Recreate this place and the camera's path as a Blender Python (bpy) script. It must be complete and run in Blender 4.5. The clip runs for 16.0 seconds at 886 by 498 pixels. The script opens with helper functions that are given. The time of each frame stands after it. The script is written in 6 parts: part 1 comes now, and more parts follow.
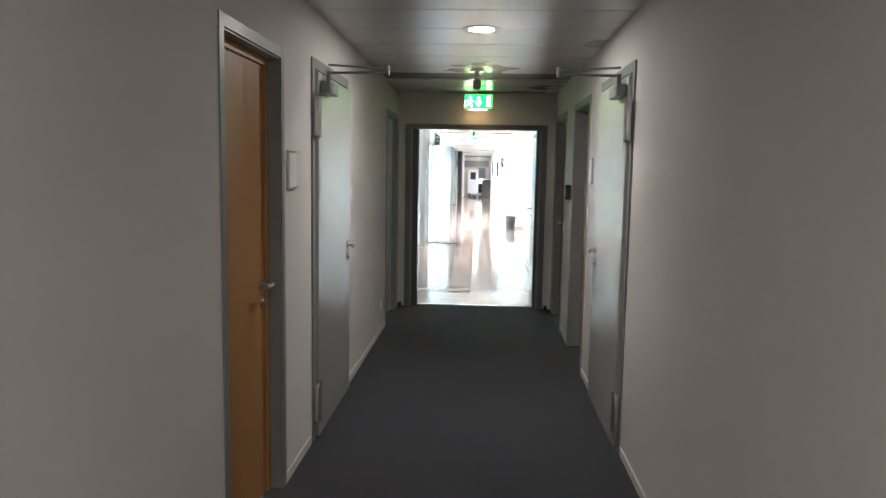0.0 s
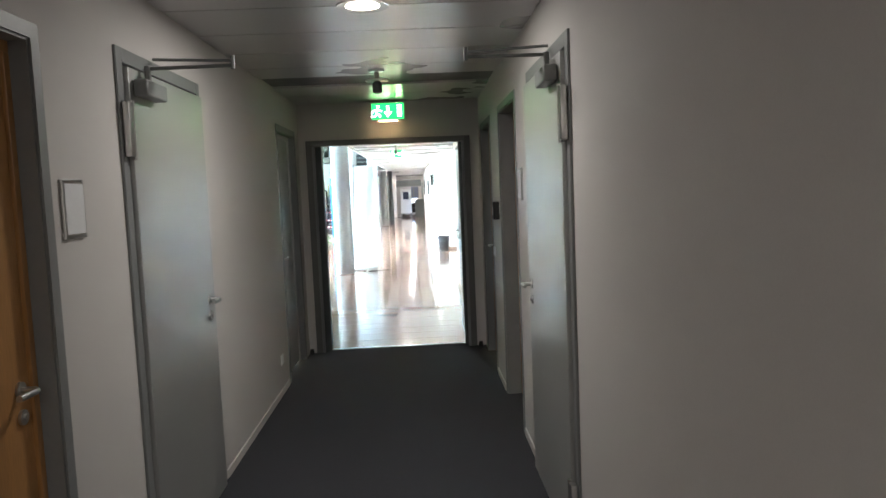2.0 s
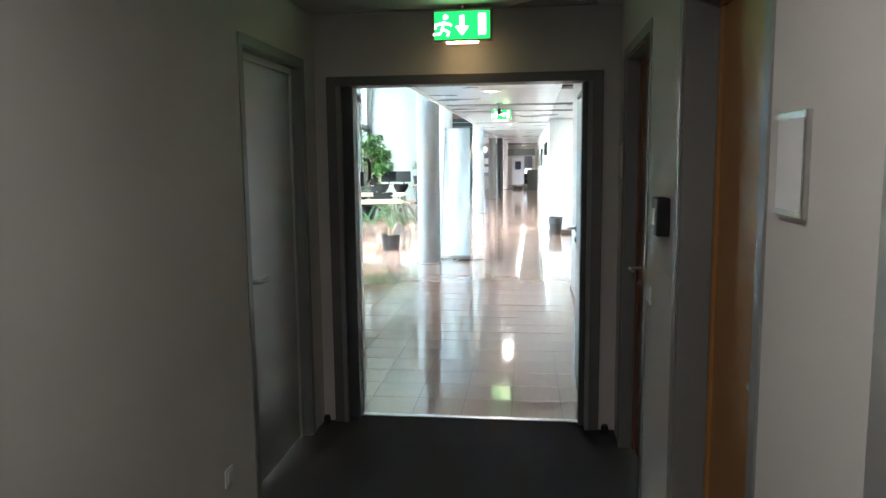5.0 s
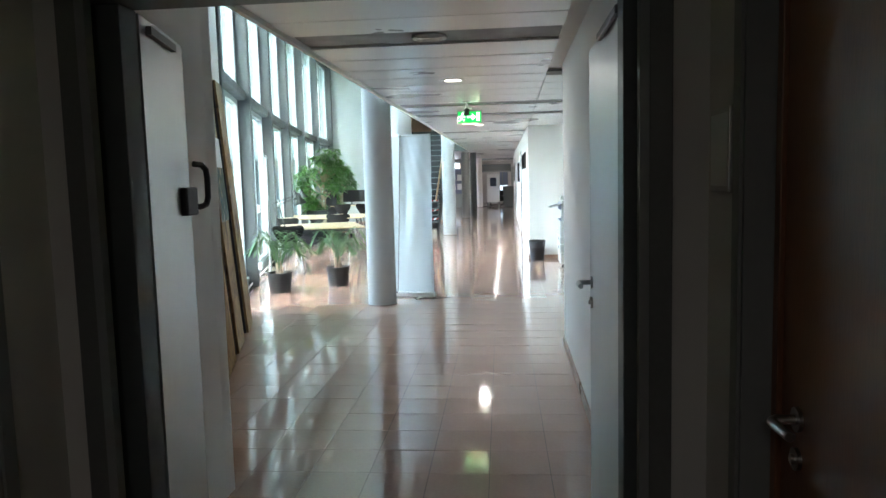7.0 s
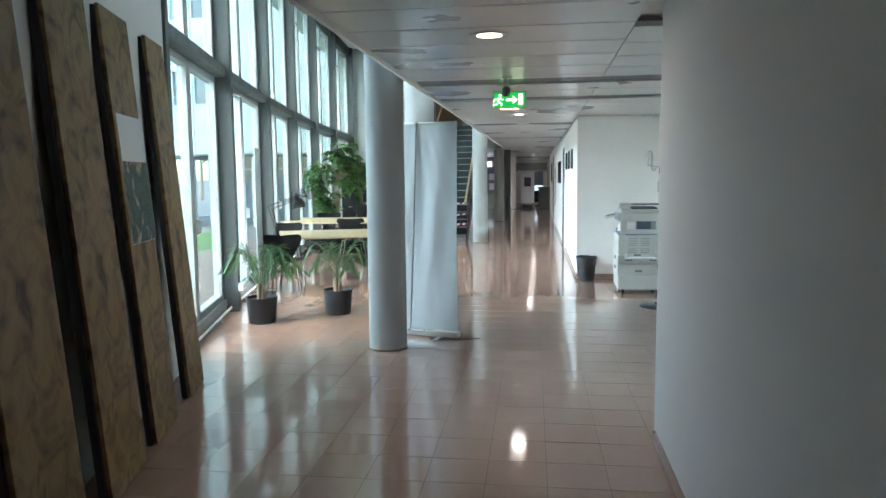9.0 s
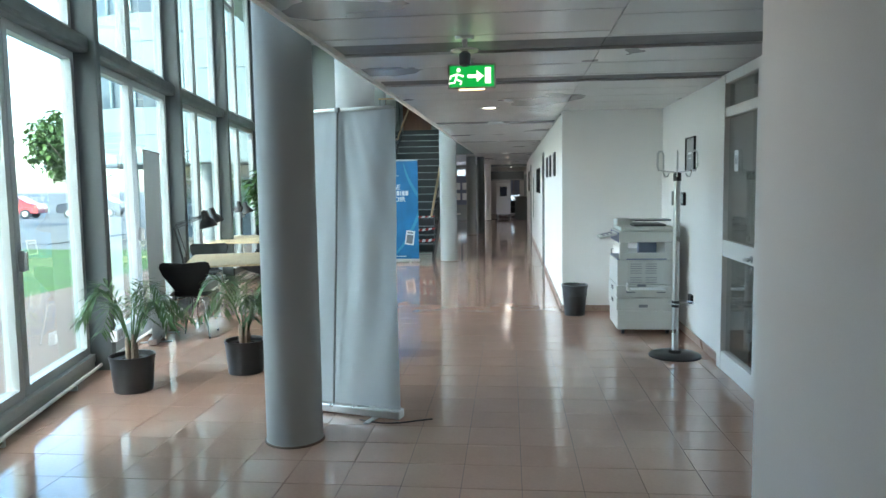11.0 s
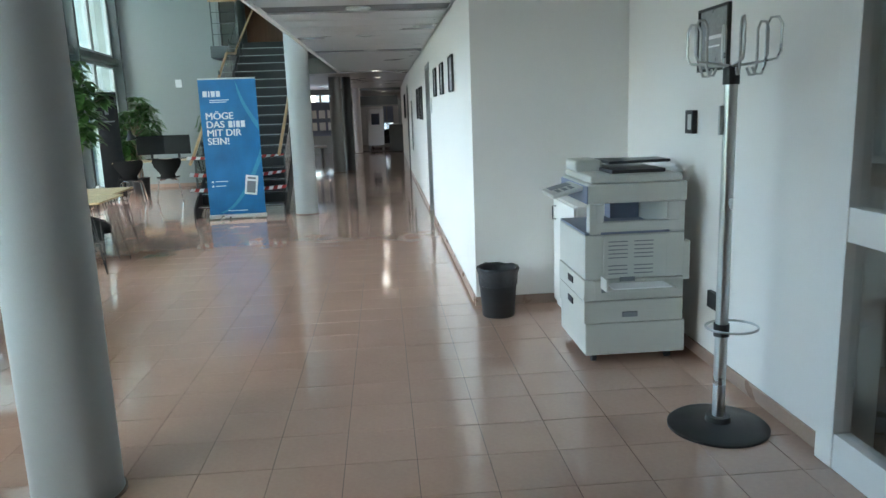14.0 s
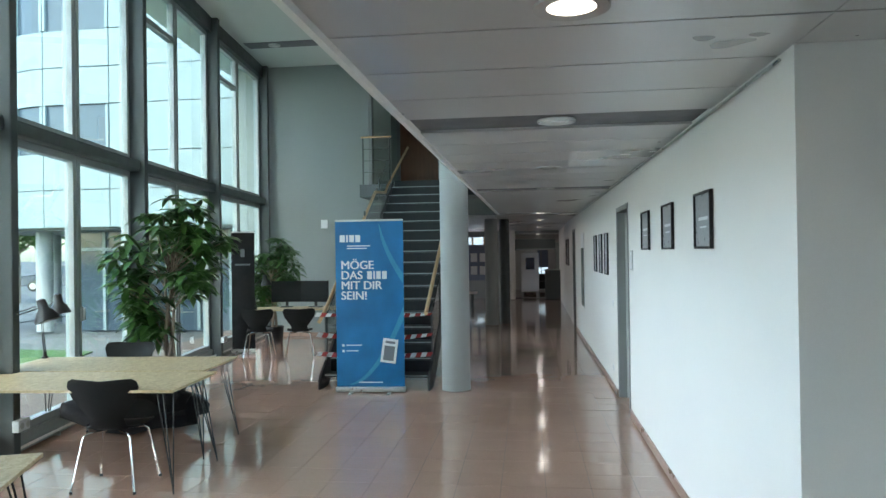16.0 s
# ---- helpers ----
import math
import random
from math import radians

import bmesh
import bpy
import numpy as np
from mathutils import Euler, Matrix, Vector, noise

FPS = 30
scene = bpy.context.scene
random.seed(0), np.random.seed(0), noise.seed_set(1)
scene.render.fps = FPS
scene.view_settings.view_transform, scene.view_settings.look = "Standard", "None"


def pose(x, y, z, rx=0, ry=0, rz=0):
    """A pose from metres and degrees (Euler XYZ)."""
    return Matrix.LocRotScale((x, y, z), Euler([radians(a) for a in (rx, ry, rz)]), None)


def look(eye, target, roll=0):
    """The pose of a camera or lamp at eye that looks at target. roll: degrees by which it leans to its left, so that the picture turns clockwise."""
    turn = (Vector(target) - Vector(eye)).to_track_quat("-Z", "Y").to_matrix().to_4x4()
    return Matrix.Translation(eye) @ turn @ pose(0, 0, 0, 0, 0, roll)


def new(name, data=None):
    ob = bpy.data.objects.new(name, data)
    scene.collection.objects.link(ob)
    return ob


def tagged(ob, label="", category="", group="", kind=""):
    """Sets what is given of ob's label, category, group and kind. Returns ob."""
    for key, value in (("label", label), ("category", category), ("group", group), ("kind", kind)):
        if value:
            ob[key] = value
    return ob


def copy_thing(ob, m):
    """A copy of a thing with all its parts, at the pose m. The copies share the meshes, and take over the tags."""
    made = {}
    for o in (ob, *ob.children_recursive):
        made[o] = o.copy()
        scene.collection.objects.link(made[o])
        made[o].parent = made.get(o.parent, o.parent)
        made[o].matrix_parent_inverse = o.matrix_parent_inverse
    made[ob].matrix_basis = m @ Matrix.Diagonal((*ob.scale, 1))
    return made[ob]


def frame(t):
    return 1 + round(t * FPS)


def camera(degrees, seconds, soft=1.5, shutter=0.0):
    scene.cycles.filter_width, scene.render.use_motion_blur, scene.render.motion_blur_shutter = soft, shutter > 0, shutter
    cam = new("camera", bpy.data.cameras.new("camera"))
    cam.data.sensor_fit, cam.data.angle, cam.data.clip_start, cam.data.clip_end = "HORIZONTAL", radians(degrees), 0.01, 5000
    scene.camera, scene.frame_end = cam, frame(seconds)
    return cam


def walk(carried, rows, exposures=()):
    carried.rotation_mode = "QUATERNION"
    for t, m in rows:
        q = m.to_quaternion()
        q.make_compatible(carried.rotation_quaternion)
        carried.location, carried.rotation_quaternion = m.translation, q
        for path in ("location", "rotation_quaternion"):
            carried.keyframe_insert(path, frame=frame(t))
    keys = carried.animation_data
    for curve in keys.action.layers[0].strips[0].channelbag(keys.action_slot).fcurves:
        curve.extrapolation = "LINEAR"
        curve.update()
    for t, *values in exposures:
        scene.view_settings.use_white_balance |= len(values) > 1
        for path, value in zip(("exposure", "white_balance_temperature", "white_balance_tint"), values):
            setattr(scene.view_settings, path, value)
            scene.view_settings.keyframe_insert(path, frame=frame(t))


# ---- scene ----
# World: x to the side, y along the walk, z up. The corridor runs along y and opens at y = 10.2 into a tall hall.
cam = camera(63.3, 16.0, 1.5, 0.0)
PATH = [
    (0, (0.225, 1.762, 1.619), (0.121, 3.747, 1.4), 1.0),
    (0.5, (0.284, 1.882, 1.613), (0.174, 3.86, 1.338), -0.5),
    (1, (0.233, 2.147, 1.613), (0.195, 4.12, 1.289), 0.6),
    (1.5, (0.249, 2.466, 1.615), (0.264, 4.444, 1.32), 0.2),
    (2, (0.426, 2.918, 1.622), (0.488, 4.91, 1.454), -2.4),
    (2.5, (0.478, 3.352, 1.632), (0.557, 5.337, 1.405), 0.0),
    (3, (0.567, 3.802, 1.599), (0.586, 5.783, 1.325), -2.0),
    (3.5, (0.615, 4.324, 1.626), (0.379, 6.29, 1.345), -1.6),
    (4, (0.556, 4.845, 1.655), (0.323, 6.817, 1.414), 0.2),
    (4.2, (0.596, 5.044, 1.66), (0.337, 7.012, 1.414), -1.0),
    (6.5, (0.507, 7.674, 1.593), (0.278, 9.645, 1.348), 0.4),
    (7, (0.548, 8.282, 1.582), (0.36, 10.263, 1.384), -1.5),
    (7.5, (0.5, 8.861, 1.571), (0.267, 10.836, 1.363), -1.2),
    (8, (0.488, 9.432, 1.567), (0.252, 11.408, 1.366), -1.5),
    (8.5, (0.46, 10.027, 1.582), (0.117, 11.988, 1.395), -3.0),
    (9, (0.352, 10.617, 1.623), (0.081, 12.589, 1.42), -0.6),
    (9.5, (0.394, 11.201, 1.628), (0.112, 13.177, 1.501), -3.7),
    (10, (0.355, 11.769, 1.624), (0.091, 13.747, 1.49), -1.3),
    (10.2, (0.346, 11.955, 1.631), (0.188, 13.945, 1.496), -0.5),
    (12.3, (0.350, 14.443, 1.582), (0.037, 16.401, 1.324), -1.7),
    (12.5, (0.306, 14.669, 1.592), (0.057, 16.637, 1.333), -1.4),
    (13, (0.298, 15.260, 1.594), (0.095, 17.233, 1.336), -5.2),
    (13.5, (0.249, 15.829, 1.548), (0.071, 17.8, 1.26), -1.8),
    (14, (0.278, 16.429, 1.556), (0.407, 18.388, 1.176), -2.1),
    (14.5, (0.215, 17.113, 1.601), (0.112, 19.071, 1.21), -2.4),
    (15, (0.101, 17.736, 1.637), (0.004, 19.707, 1.309), -0.3),
    (15.5, (0.059, 18.451, 1.695), (-0.237, 20.421, 1.52), -1.2),
    (16, (-0.106, 19.04, 1.716), (-0.362, 21.023, 1.728), -0.8),
]
EXPOSURES = [(0, 6.35), (1.5, 6.2), (2.5, 5.98), (3.5, 5.95), (4.2, 5.8), (6.5, 4.88), (7.2, 4.52), (8, 4.22), (9, 3.85), (10, 3.58), (12.5, 3.42), (14.5, 3.1), (16, 2.92)]
walk(cam, [(t, look(eye, target, roll)) for t, eye, target, roll in PATH], EXPOSURES)

# ---- world and large lights ----
world = bpy.data.worlds.new("sky_world")
scene.world = world
world.use_nodes = True
wn = world.node_tree.nodes
sky = wn.new("ShaderNodeTexSky")
sky.sky_type = "NISHITA"
sky.sun_disc = False
sky.sun_elevation, sky.sun_rotation = radians(48), radians(215)
sky.air_density, sky.dust_density = 1.0, 2.0
wn["Background"].inputs["Strength"].default_value = 0.14
world.node_tree.links.new(sky.outputs[0], wn["Background"].inputs["Color"])
sun = new("sun", bpy.data.lights.new("sun", "SUN"))
sun.data.energy, sun.data.angle, sun.data.color = 0.6, radians(14), (1.0, 0.97, 0.92)
sun.matrix_world = look((0, 0, 40), (-14, 22, 0))

# ---- materials ----
def material(name, base, rough=0.5, metal=0.0, var=0.08, scale=6.0, fine=60.0, bump=0.05, coat=0.0, emit=None, power=0.0, spread=0.0, stretch=None, spec=0.5):
    """Two-scale noise on colour and roughness, fine bump; spread varies whole pieces."""
    m = bpy.data.materials.new(name)
    m.use_nodes = True
    nt, n = m.node_tree, m.node_tree.nodes
    p = n["Principled BSDF"]
    p.inputs["Metallic"].default_value = metal
    p.inputs["Coat Weight"].default_value = coat
    p.inputs["Coat Roughness"].default_value = 0.08
    p.inputs["Specular IOR Level"].default_value = spec
    co = n.new("ShaderNodeTexCoord")
    vec = co.outputs["Object"]
    if stretch:
        mp = n.new("ShaderNodeMapping")
        mp.inputs["Scale"].default_value = stretch
        nt.links.new(vec, mp.inputs["Vector"])
        vec = mp.outputs["Vector"]
    big, small = n.new("ShaderNodeTexNoise"), n.new("ShaderNodeTexNoise")
    big.inputs["Scale"].default_value, small.inputs["Scale"].default_value = scale, fine
    big.inputs["Detail"].default_value, small.inputs["Detail"].default_value = 4, 3
    for t in (big, small):
        nt.links.new(vec, t.inputs["Vector"])
    mix = n.new("ShaderNodeMath")
    mix.operation = "ADD"
    nt.links.new(big.outputs["Fac"], mix.inputs[0])
    nt.links.new(small.outputs["Fac"], mix.inputs[1])
    last = mix
    if spread:
        info = n.new("ShaderNodeObjectInfo")
        geo = n.new("ShaderNodeNewGeometry")
        a, b = n.new("ShaderNodeMath"), n.new("ShaderNodeMath")
        a.operation, b.operation = "ADD", "MULTIPLY_ADD"
        nt.links.new(info.outputs["Random"], a.inputs[0])
        nt.links.new(geo.outputs["Random Per Island"], a.inputs[1])
        nt.links.new(a.outputs[0], b.inputs[0])
        b.inputs[1].default_value = spread
        nt.links.new(mix.outputs[0], b.inputs[2])
        last = b
    ramp = n.new("ShaderNodeMapRange")
    ramp.inputs["From Min"].default_value, ramp.inputs["From Max"].default_value = 0.6, 1.4 + 2 * spread
    ramp.inputs["To Min"].default_value, ramp.inputs["To Max"].default_value = 1 - var, 1 + var
    nt.links.new(last.outputs[0], ramp.inputs["Value"])
    col = n.new("ShaderNodeVectorMath")
    col.operation = "SCALE"
    col.inputs[0].default_value = base
    nt.links.new(ramp.outputs["Result"], col.inputs["Scale"])
    nt.links.new(col.outputs["Vector"], p.inputs["Base Color"])
    rr = n.new("ShaderNodeMapRange")
    rr.inputs["From Min"].default_value, rr.inputs["From Max"].default_value = 0.3, 0.7
    rr.inputs["To Min"].default_value, rr.inputs["To Max"].default_value = max(0.0, rough - 0.15 * rough), min(1.0, rough * 1.2)
    nt.links.new(big.outputs["Fac"], rr.inputs["Value"])
    nt.links.new(rr.outputs["Result"], p.inputs["Roughness"])
    if bump:
        bp = n.new("ShaderNodeBump")
        bp.inputs["Strength"].default_value, bp.inputs["Distance"].default_value = bump, 0.01
        nt.links.new(small.outputs["Fac"], bp.inputs["Height"])
        nt.links.new(bp.outputs["Normal"], p.inputs["Normal"])
    if emit:
        p.inputs["Emission Color"].default_value = (*emit, 1)
        p.inputs["Emission Strength"].default_value = power
    return m


def glass_material(name, tint, rough=0.0):
    m = bpy.data.materials.new(name)
    m.use_nodes = True
    p = m.node_tree.nodes["Principled BSDF"]
    p.inputs["Base Color"].default_value = (*tint, 1)
    p.inputs["Transmission Weight"].default_value = 1.0
    p.inputs["Roughness"].default_value = rough
    p.inputs["IOR"].default_value = 1.45
    return m


def chips_material(name):
    """Pressed wood chips: coloured Voronoi flakes."""
    m = bpy.data.materials.new(name)
    m.use_nodes = True
    nt, n = m.node_tree, m.node_tree.nodes
    p = n["Principled BSDF"]
    co, mp, vo, ns = n.new("ShaderNodeTexCoord"), n.new("ShaderNodeMapping"), n.new("ShaderNodeTexVoronoi"), n.new("ShaderNodeTexNoise")
    mp.inputs["Scale"].default_value = (1.0, 0.45, 1.0)
    mp.inputs["Rotation"].default_value = (0, 0, 0.5)
    vo.inputs["Scale"].default_value = 58
    ns.inputs["Scale"].default_value = 9
    nt.links.new(co.outputs["Object"], ns.inputs["Vector"])
    add = n.new("ShaderNodeVectorMath")
    nt.links.new(co.outputs["Object"], mp.inputs["Vector"])
    nt.links.new(mp.outputs["Vector"], add.inputs[0])
    sc = n.new("ShaderNodeVectorMath")
    sc.operation = "SCALE"
    sc.inputs["Scale"].default_value = 0.12
    nt.links.new(ns.outputs["Color"], sc.inputs[0])
    nt.links.new(sc.outputs["Vector"], add.inputs[1])
    nt.links.new(add.outputs["Vector"], vo.inputs["Vector"])
    cr = n.new("ShaderNodeValToRGB")
    cr.color_ramp.elements[0].color, cr.color_ramp.elements[1].color = (0.47, 0.33, 0.17, 1), (0.72, 0.58, 0.37, 1)
    nt.links.new(vo.outputs["Color"], cr.inputs["Fac"])
    nt.links.new(cr.outputs["Color"], p.inputs["Base Color"])
    bp = n.new("ShaderNodeBump")
    bp.inputs["Strength"].default_value, bp.inputs["Distance"].default_value = 0.15, 0.004
    nt.links.new(vo.outputs["Distance"], bp.inputs["Height"])
    nt.links.new(bp.outputs["Normal"], p.inputs["Normal"])
    p.inputs["Roughness"].default_value = 0.45
    return m


def painted_material(name, stops, scale):
    """Patches of paint: noise cut into bands of colour."""
    m = bpy.data.materials.new(name)
    m.use_nodes = True
    nt, n = m.node_tree, m.node_tree.nodes
    p = n["Principled BSDF"]
    co, ns, cr = n.new("ShaderNodeTexCoord"), n.new("ShaderNodeTexNoise"), n.new("ShaderNodeValToRGB")
    ns.inputs["Scale"].default_value, ns.inputs["Detail"].default_value = scale, 5
    ns.inputs["Distortion"].default_value = 1.6
    nt.links.new(co.outputs["Object"], ns.inputs["Vector"])
    nt.links.new(ns.outputs["Fac"], cr.inputs["Fac"])
    ramp = cr.color_ramp
    while len(ramp.elements) < len(stops):
        ramp.elements.new(0.5)
    for e, (pos, c) in zip(ramp.elements, stops):
        e.position, e.color = pos, (*c, 1)
    nt.links.new(cr.outputs["Color"], p.inputs["Base Color"])
    p.inputs["Roughness"].default_value = 0.6
    return m


WHITE = material("white_wall_paint", (0.84, 0.82, 0.79), 0.75, var=0.03, scale=1.3, fine=220, bump=0.08)
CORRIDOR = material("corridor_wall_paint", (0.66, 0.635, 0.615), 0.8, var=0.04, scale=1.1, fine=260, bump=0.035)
CEIL = material("white_metal_ceiling_panel", (0.62, 0.61, 0.61), 0.3, 0.3, var=0.015, scale=0.8, fine=90, bump=0.0)
CEILDARK = material("dark_ceiling_inset", (0.16, 0.16, 0.17), 0.5, 0.2, var=0.06, bump=0.04)
PLASTER = material("pale_green_plaster", (0.62, 0.66, 0.63), 0.8, var=0.04, scale=1.2, fine=200, bump=0.08)
CARPET = material("dark_grey_carpet", (0.036, 0.038, 0.047), 0.95, var=0.6, scale=30, fine=260, bump=0.6)
TILE = material("pinkish_brown_tile", (0.45, 0.29, 0.22), 0.085, var=0.12, scale=3, fine=45, bump=0.004, spread=0.3, spec=1.0, coat=0.25)
GROUT = material("dark_tile_joint", (0.17, 0.12, 0.095), 0.8, var=0.2, fine=120)
SKIRT = material("brown_tile_skirting", (0.33, 0.23, 0.18), 0.3, var=0.1)
STEEL = material("grey_painted_steel_frame", (0.25, 0.26, 0.26), 0.42, 0.1, var=0.05, scale=3, bump=0.03)
DARKSTEEL = material("dark_grey_painted_steel", (0.16, 0.162, 0.16), 0.4, 0.1, var=0.08, scale=3, bump=0.03)
LEAF = material("brushed_grey_metal_door", (0.50, 0.51, 0.50), 0.38, 0.55, var=0.04, scale=1.5, fine=140, bump=0.03)
WOOD = material("orange_brown_wood_veneer", (0.42, 0.21, 0.07), 0.4, var=0.22, scale=3, fine=38, bump=0.04, stretch=(6, 6, 0.5))
REDWOOD = material("reddish_brown_wood_veneer", (0.22, 0.095, 0.05), 0.35, var=0.22, scale=3, fine=38, bump=0.04, stretch=(6, 6, 0.5))
RAILWOOD = material("light_beech_handrail", (0.55, 0.36, 0.19), 0.4, var=0.15, scale=5, fine=40, stretch=(4, 0.6, 4))
CHROME = material("polished_chrome", (0.75, 0.75, 0.75), 0.12, 1.0, var=0.03, bump=0.0)
SATIN = material("satin_stainless_steel", (0.55, 0.55, 0.54), 0.3, 1.0, var=0.05, bump=0.02)
CHAIRBLACK = material("black_stained_shell", (0.009, 0.009, 0.0095), 0.6, var=0.2, bump=0.03, spec=0.25)
BLACK = material("black_plastic", (0.018, 0.018, 0.019), 0.42, var=0.2, bump=0.03)
BLACKFABRIC = material("black_fabric", (0.014, 0.014, 0.016), 0.9, var=0.3, fine=200, bump=0.4)
BAG = material("dark_bin_liner", (0.035, 0.036, 0.04), 0.35, var=0.3, scale=18, fine=30, bump=0.5)
MULLION = material("dark_grey_steel_mullion", (0.088, 0.10, 0.10), 0.45, 0.15, var=0.07, bump=0.02)
ALU = material("pale_aluminium_window_frame", (0.37, 0.40, 0.40), 0.4, 0.3, var=0.04, bump=0.02)
ENDWALL = material("grey_green_end_wall_paint", (0.30, 0.325, 0.315), 0.8, var=0.05, scale=1.2, fine=200, bump=0.08)
COLUMN = material("light_grey_painted_column", (0.36, 0.372, 0.368), 0.5, var=0.03, scale=2, fine=150, bump=0.05)
GLASS = glass_material("green_tinted_window_glass", (0.72, 0.94, 0.92))
CLEAR = glass_material("clear_glass", (0.93, 0.96, 0.95))
FABRIC = material("grey_white_banner_back", (0.56, 0.60, 0.62), 0.7, var=0.05, scale=4, fine=300, bump=0.05)
CHIPS = chips_material("pressed_wood_chip_board")
BOARD = painted_material("stained_plywood_board", [(0.30, (0.075, 0.042, 0.016)), (0.40, (0.17, 0.098, 0.034)), (0.50, (0.24, 0.145, 0.052)), (0.62, (0.30, 0.185, 0.07)), (0.75, (0.22, 0.135, 0.05))], 5.0)
BOARDEDGE = material("black_board_edge", (0.012, 0.012, 0.014), 0.5, var=0.3)
LEAVES = material("green_plant_leaf", (0.06, 0.145, 0.03), 0.42, var=0.35, scale=9, fine=40, bump=0.05, spread=0.9)
PALM = material("dark_green_palm_leaf", (0.05, 0.115, 0.035), 0.45, var=0.35, scale=9, fine=40, bump=0.04, spread=0.9)
BARK = material("pale_brown_bark", (0.25, 0.19, 0.14), 0.85, var=0.3, scale=14, fine=60, bump=0.5)
SOIL = material("dark_potting_soil", (0.03, 0.022, 0.016), 0.95, var=0.4, fine=120, bump=0.8)
COPIER = material("light_grey_copier_plastic", (0.56, 0.565, 0.53), 0.45, var=0.03, fine=260, bump=0.05)
COPIERBLUE = material("blue_grey_copier_plastic", (0.19, 0.22, 0.31), 0.45, var=0.05, fine=260, bump=0.05)
COPIERDARK = material("dark_copier_plastic", (0.03, 0.03, 0.035), 0.35, var=0.1)
PAPER = material("white_paper", (0.82, 0.83, 0.84), 0.7, var=0.02, bump=0.02)
INK = material("grey_printed_ink", (0.22, 0.23, 0.25), 0.7, var=0.1)
BLUE = material("blue_banner_print", (0.014, 0.175, 0.42), 0.4, var=0.30, scale=1.4, fine=3, bump=0.0)
CYAN = material("light_cyan_banner_print", (0.05, 0.30, 0.50), 0.4, var=0.25, scale=3, bump=0.0)
LETTER = material("white_banner_print", (0.80, 0.84, 0.88), 0.5, var=0.02, bump=0.0)
RED = material("red_tape_print", (0.45, 0.05, 0.045), 0.4, var=0.1)
GREENSIGN = material("lit_green_sign", (0.0, 0.35, 0.10), 0.3, var=0.0, bump=0, emit=(0.01, 0.62, 0.09), power=0.06)
WHITESIGN = material("lit_white_pictogram", (0.8, 0.9, 0.8), 0.3, var=0.0, bump=0, emit=(0.9, 1.0, 0.72), power=0.2)
LAMPGLOW = material("lit_lamp_diffuser", (0.9, 0.88, 0.82), 0.4, var=0.0, bump=0, emit=(1.0, 0.90, 0.78), power=0.5)
OFFLAMP = material("frosted_lamp_glass", (0.7, 0.7, 0.68), 0.25, var=0.03)
WARMBAR = material("lit_warm_strip", (0.9, 0.8, 0.6), 0.4, var=0, bump=0, emit=(1.0, 0.7, 0.35), power=0.35)
PICTURE = material("grey_print_in_frame", (0.30, 0.31, 0.32), 0.3, var=0.25, scale=9)
PANEL = material("white_enamel_facade_panel", (0.235, 0.29, 0.30), 0.3, var=0.06, scale=0.6, fine=30, bump=0.01, spread=0.2)
WINDARK = material("dark_window_glazing", (0.06, 0.085, 0.11), 0.08, var=0.2, scale=0.5, bump=0)
GRASS = material("short_green_grass", (0.045, 0.10, 0.022), 0.95, var=0.4, scale=1.2, fine=30, bump=0.9)
PAVING = material("grey_cobble_paving", (0.12, 0.12, 0.118), 0.85, var=0.25, scale=2, fine=24, bump=0.7)
ASPHALT = material("asphalt", (0.09, 0.09, 0.09), 0.9, var=0.2, fine=80, bump=0.4)
TREELEAF = material("tree_foliage", (0.08, 0.15, 0.035), 0.7, var=0.5, scale=2, fine=12, bump=0.1, spread=0.9)
STAIR = material("black_steel_stair", (0.02, 0.021, 0.023), 0.5, 0.1, var=0.15, bump=0.03)
CARRED = material("red_car_paint", (0.42, 0.02, 0.02), 0.2, 0.1, var=0.03, coat=0.6, bump=0)
CARDARK = material("dark_blue_car_paint", (0.03, 0.04, 0.07), 0.2, 0.2, var=0.03, coat=0.6, bump=0)
PRINTBLUE = painted_material("blue_grey_landscape_print", [(0.36, (0.03, 0.05, 0.10)), (0.42, (0.06, 0.11, 0.07)), (0.48, (0.02, 0.045, 0.03)), (0.53, (0.09, 0.12, 0.13)), (0.57, (0.28, 0.21, 0.11)), (0.62, (0.38, 0.37, 0.36))], 4.5)


# ---- mesh helpers ----
def box(bm, a, b, bev=0.0):
    x0, y0, z0 = a
    x1, y1, z1 = b
    m = Matrix.Translation(((x0 + x1) / 2, (y0 + y1) / 2, (z0 + z1) / 2)) @ Matrix.Diagonal((abs(x1 - x0), abs(y1 - y0), abs(z1 - z0), 1))
    made = bmesh.ops.create_cube(bm, size=1, matrix=m)
    if bev:
        edges = {e for v in made["verts"] for e in v.link_edges}
        bmesh.ops.bevel(bm, geom=list(edges), offset=bev, segments=2, profile=0.5, affect="EDGES")
    return bm


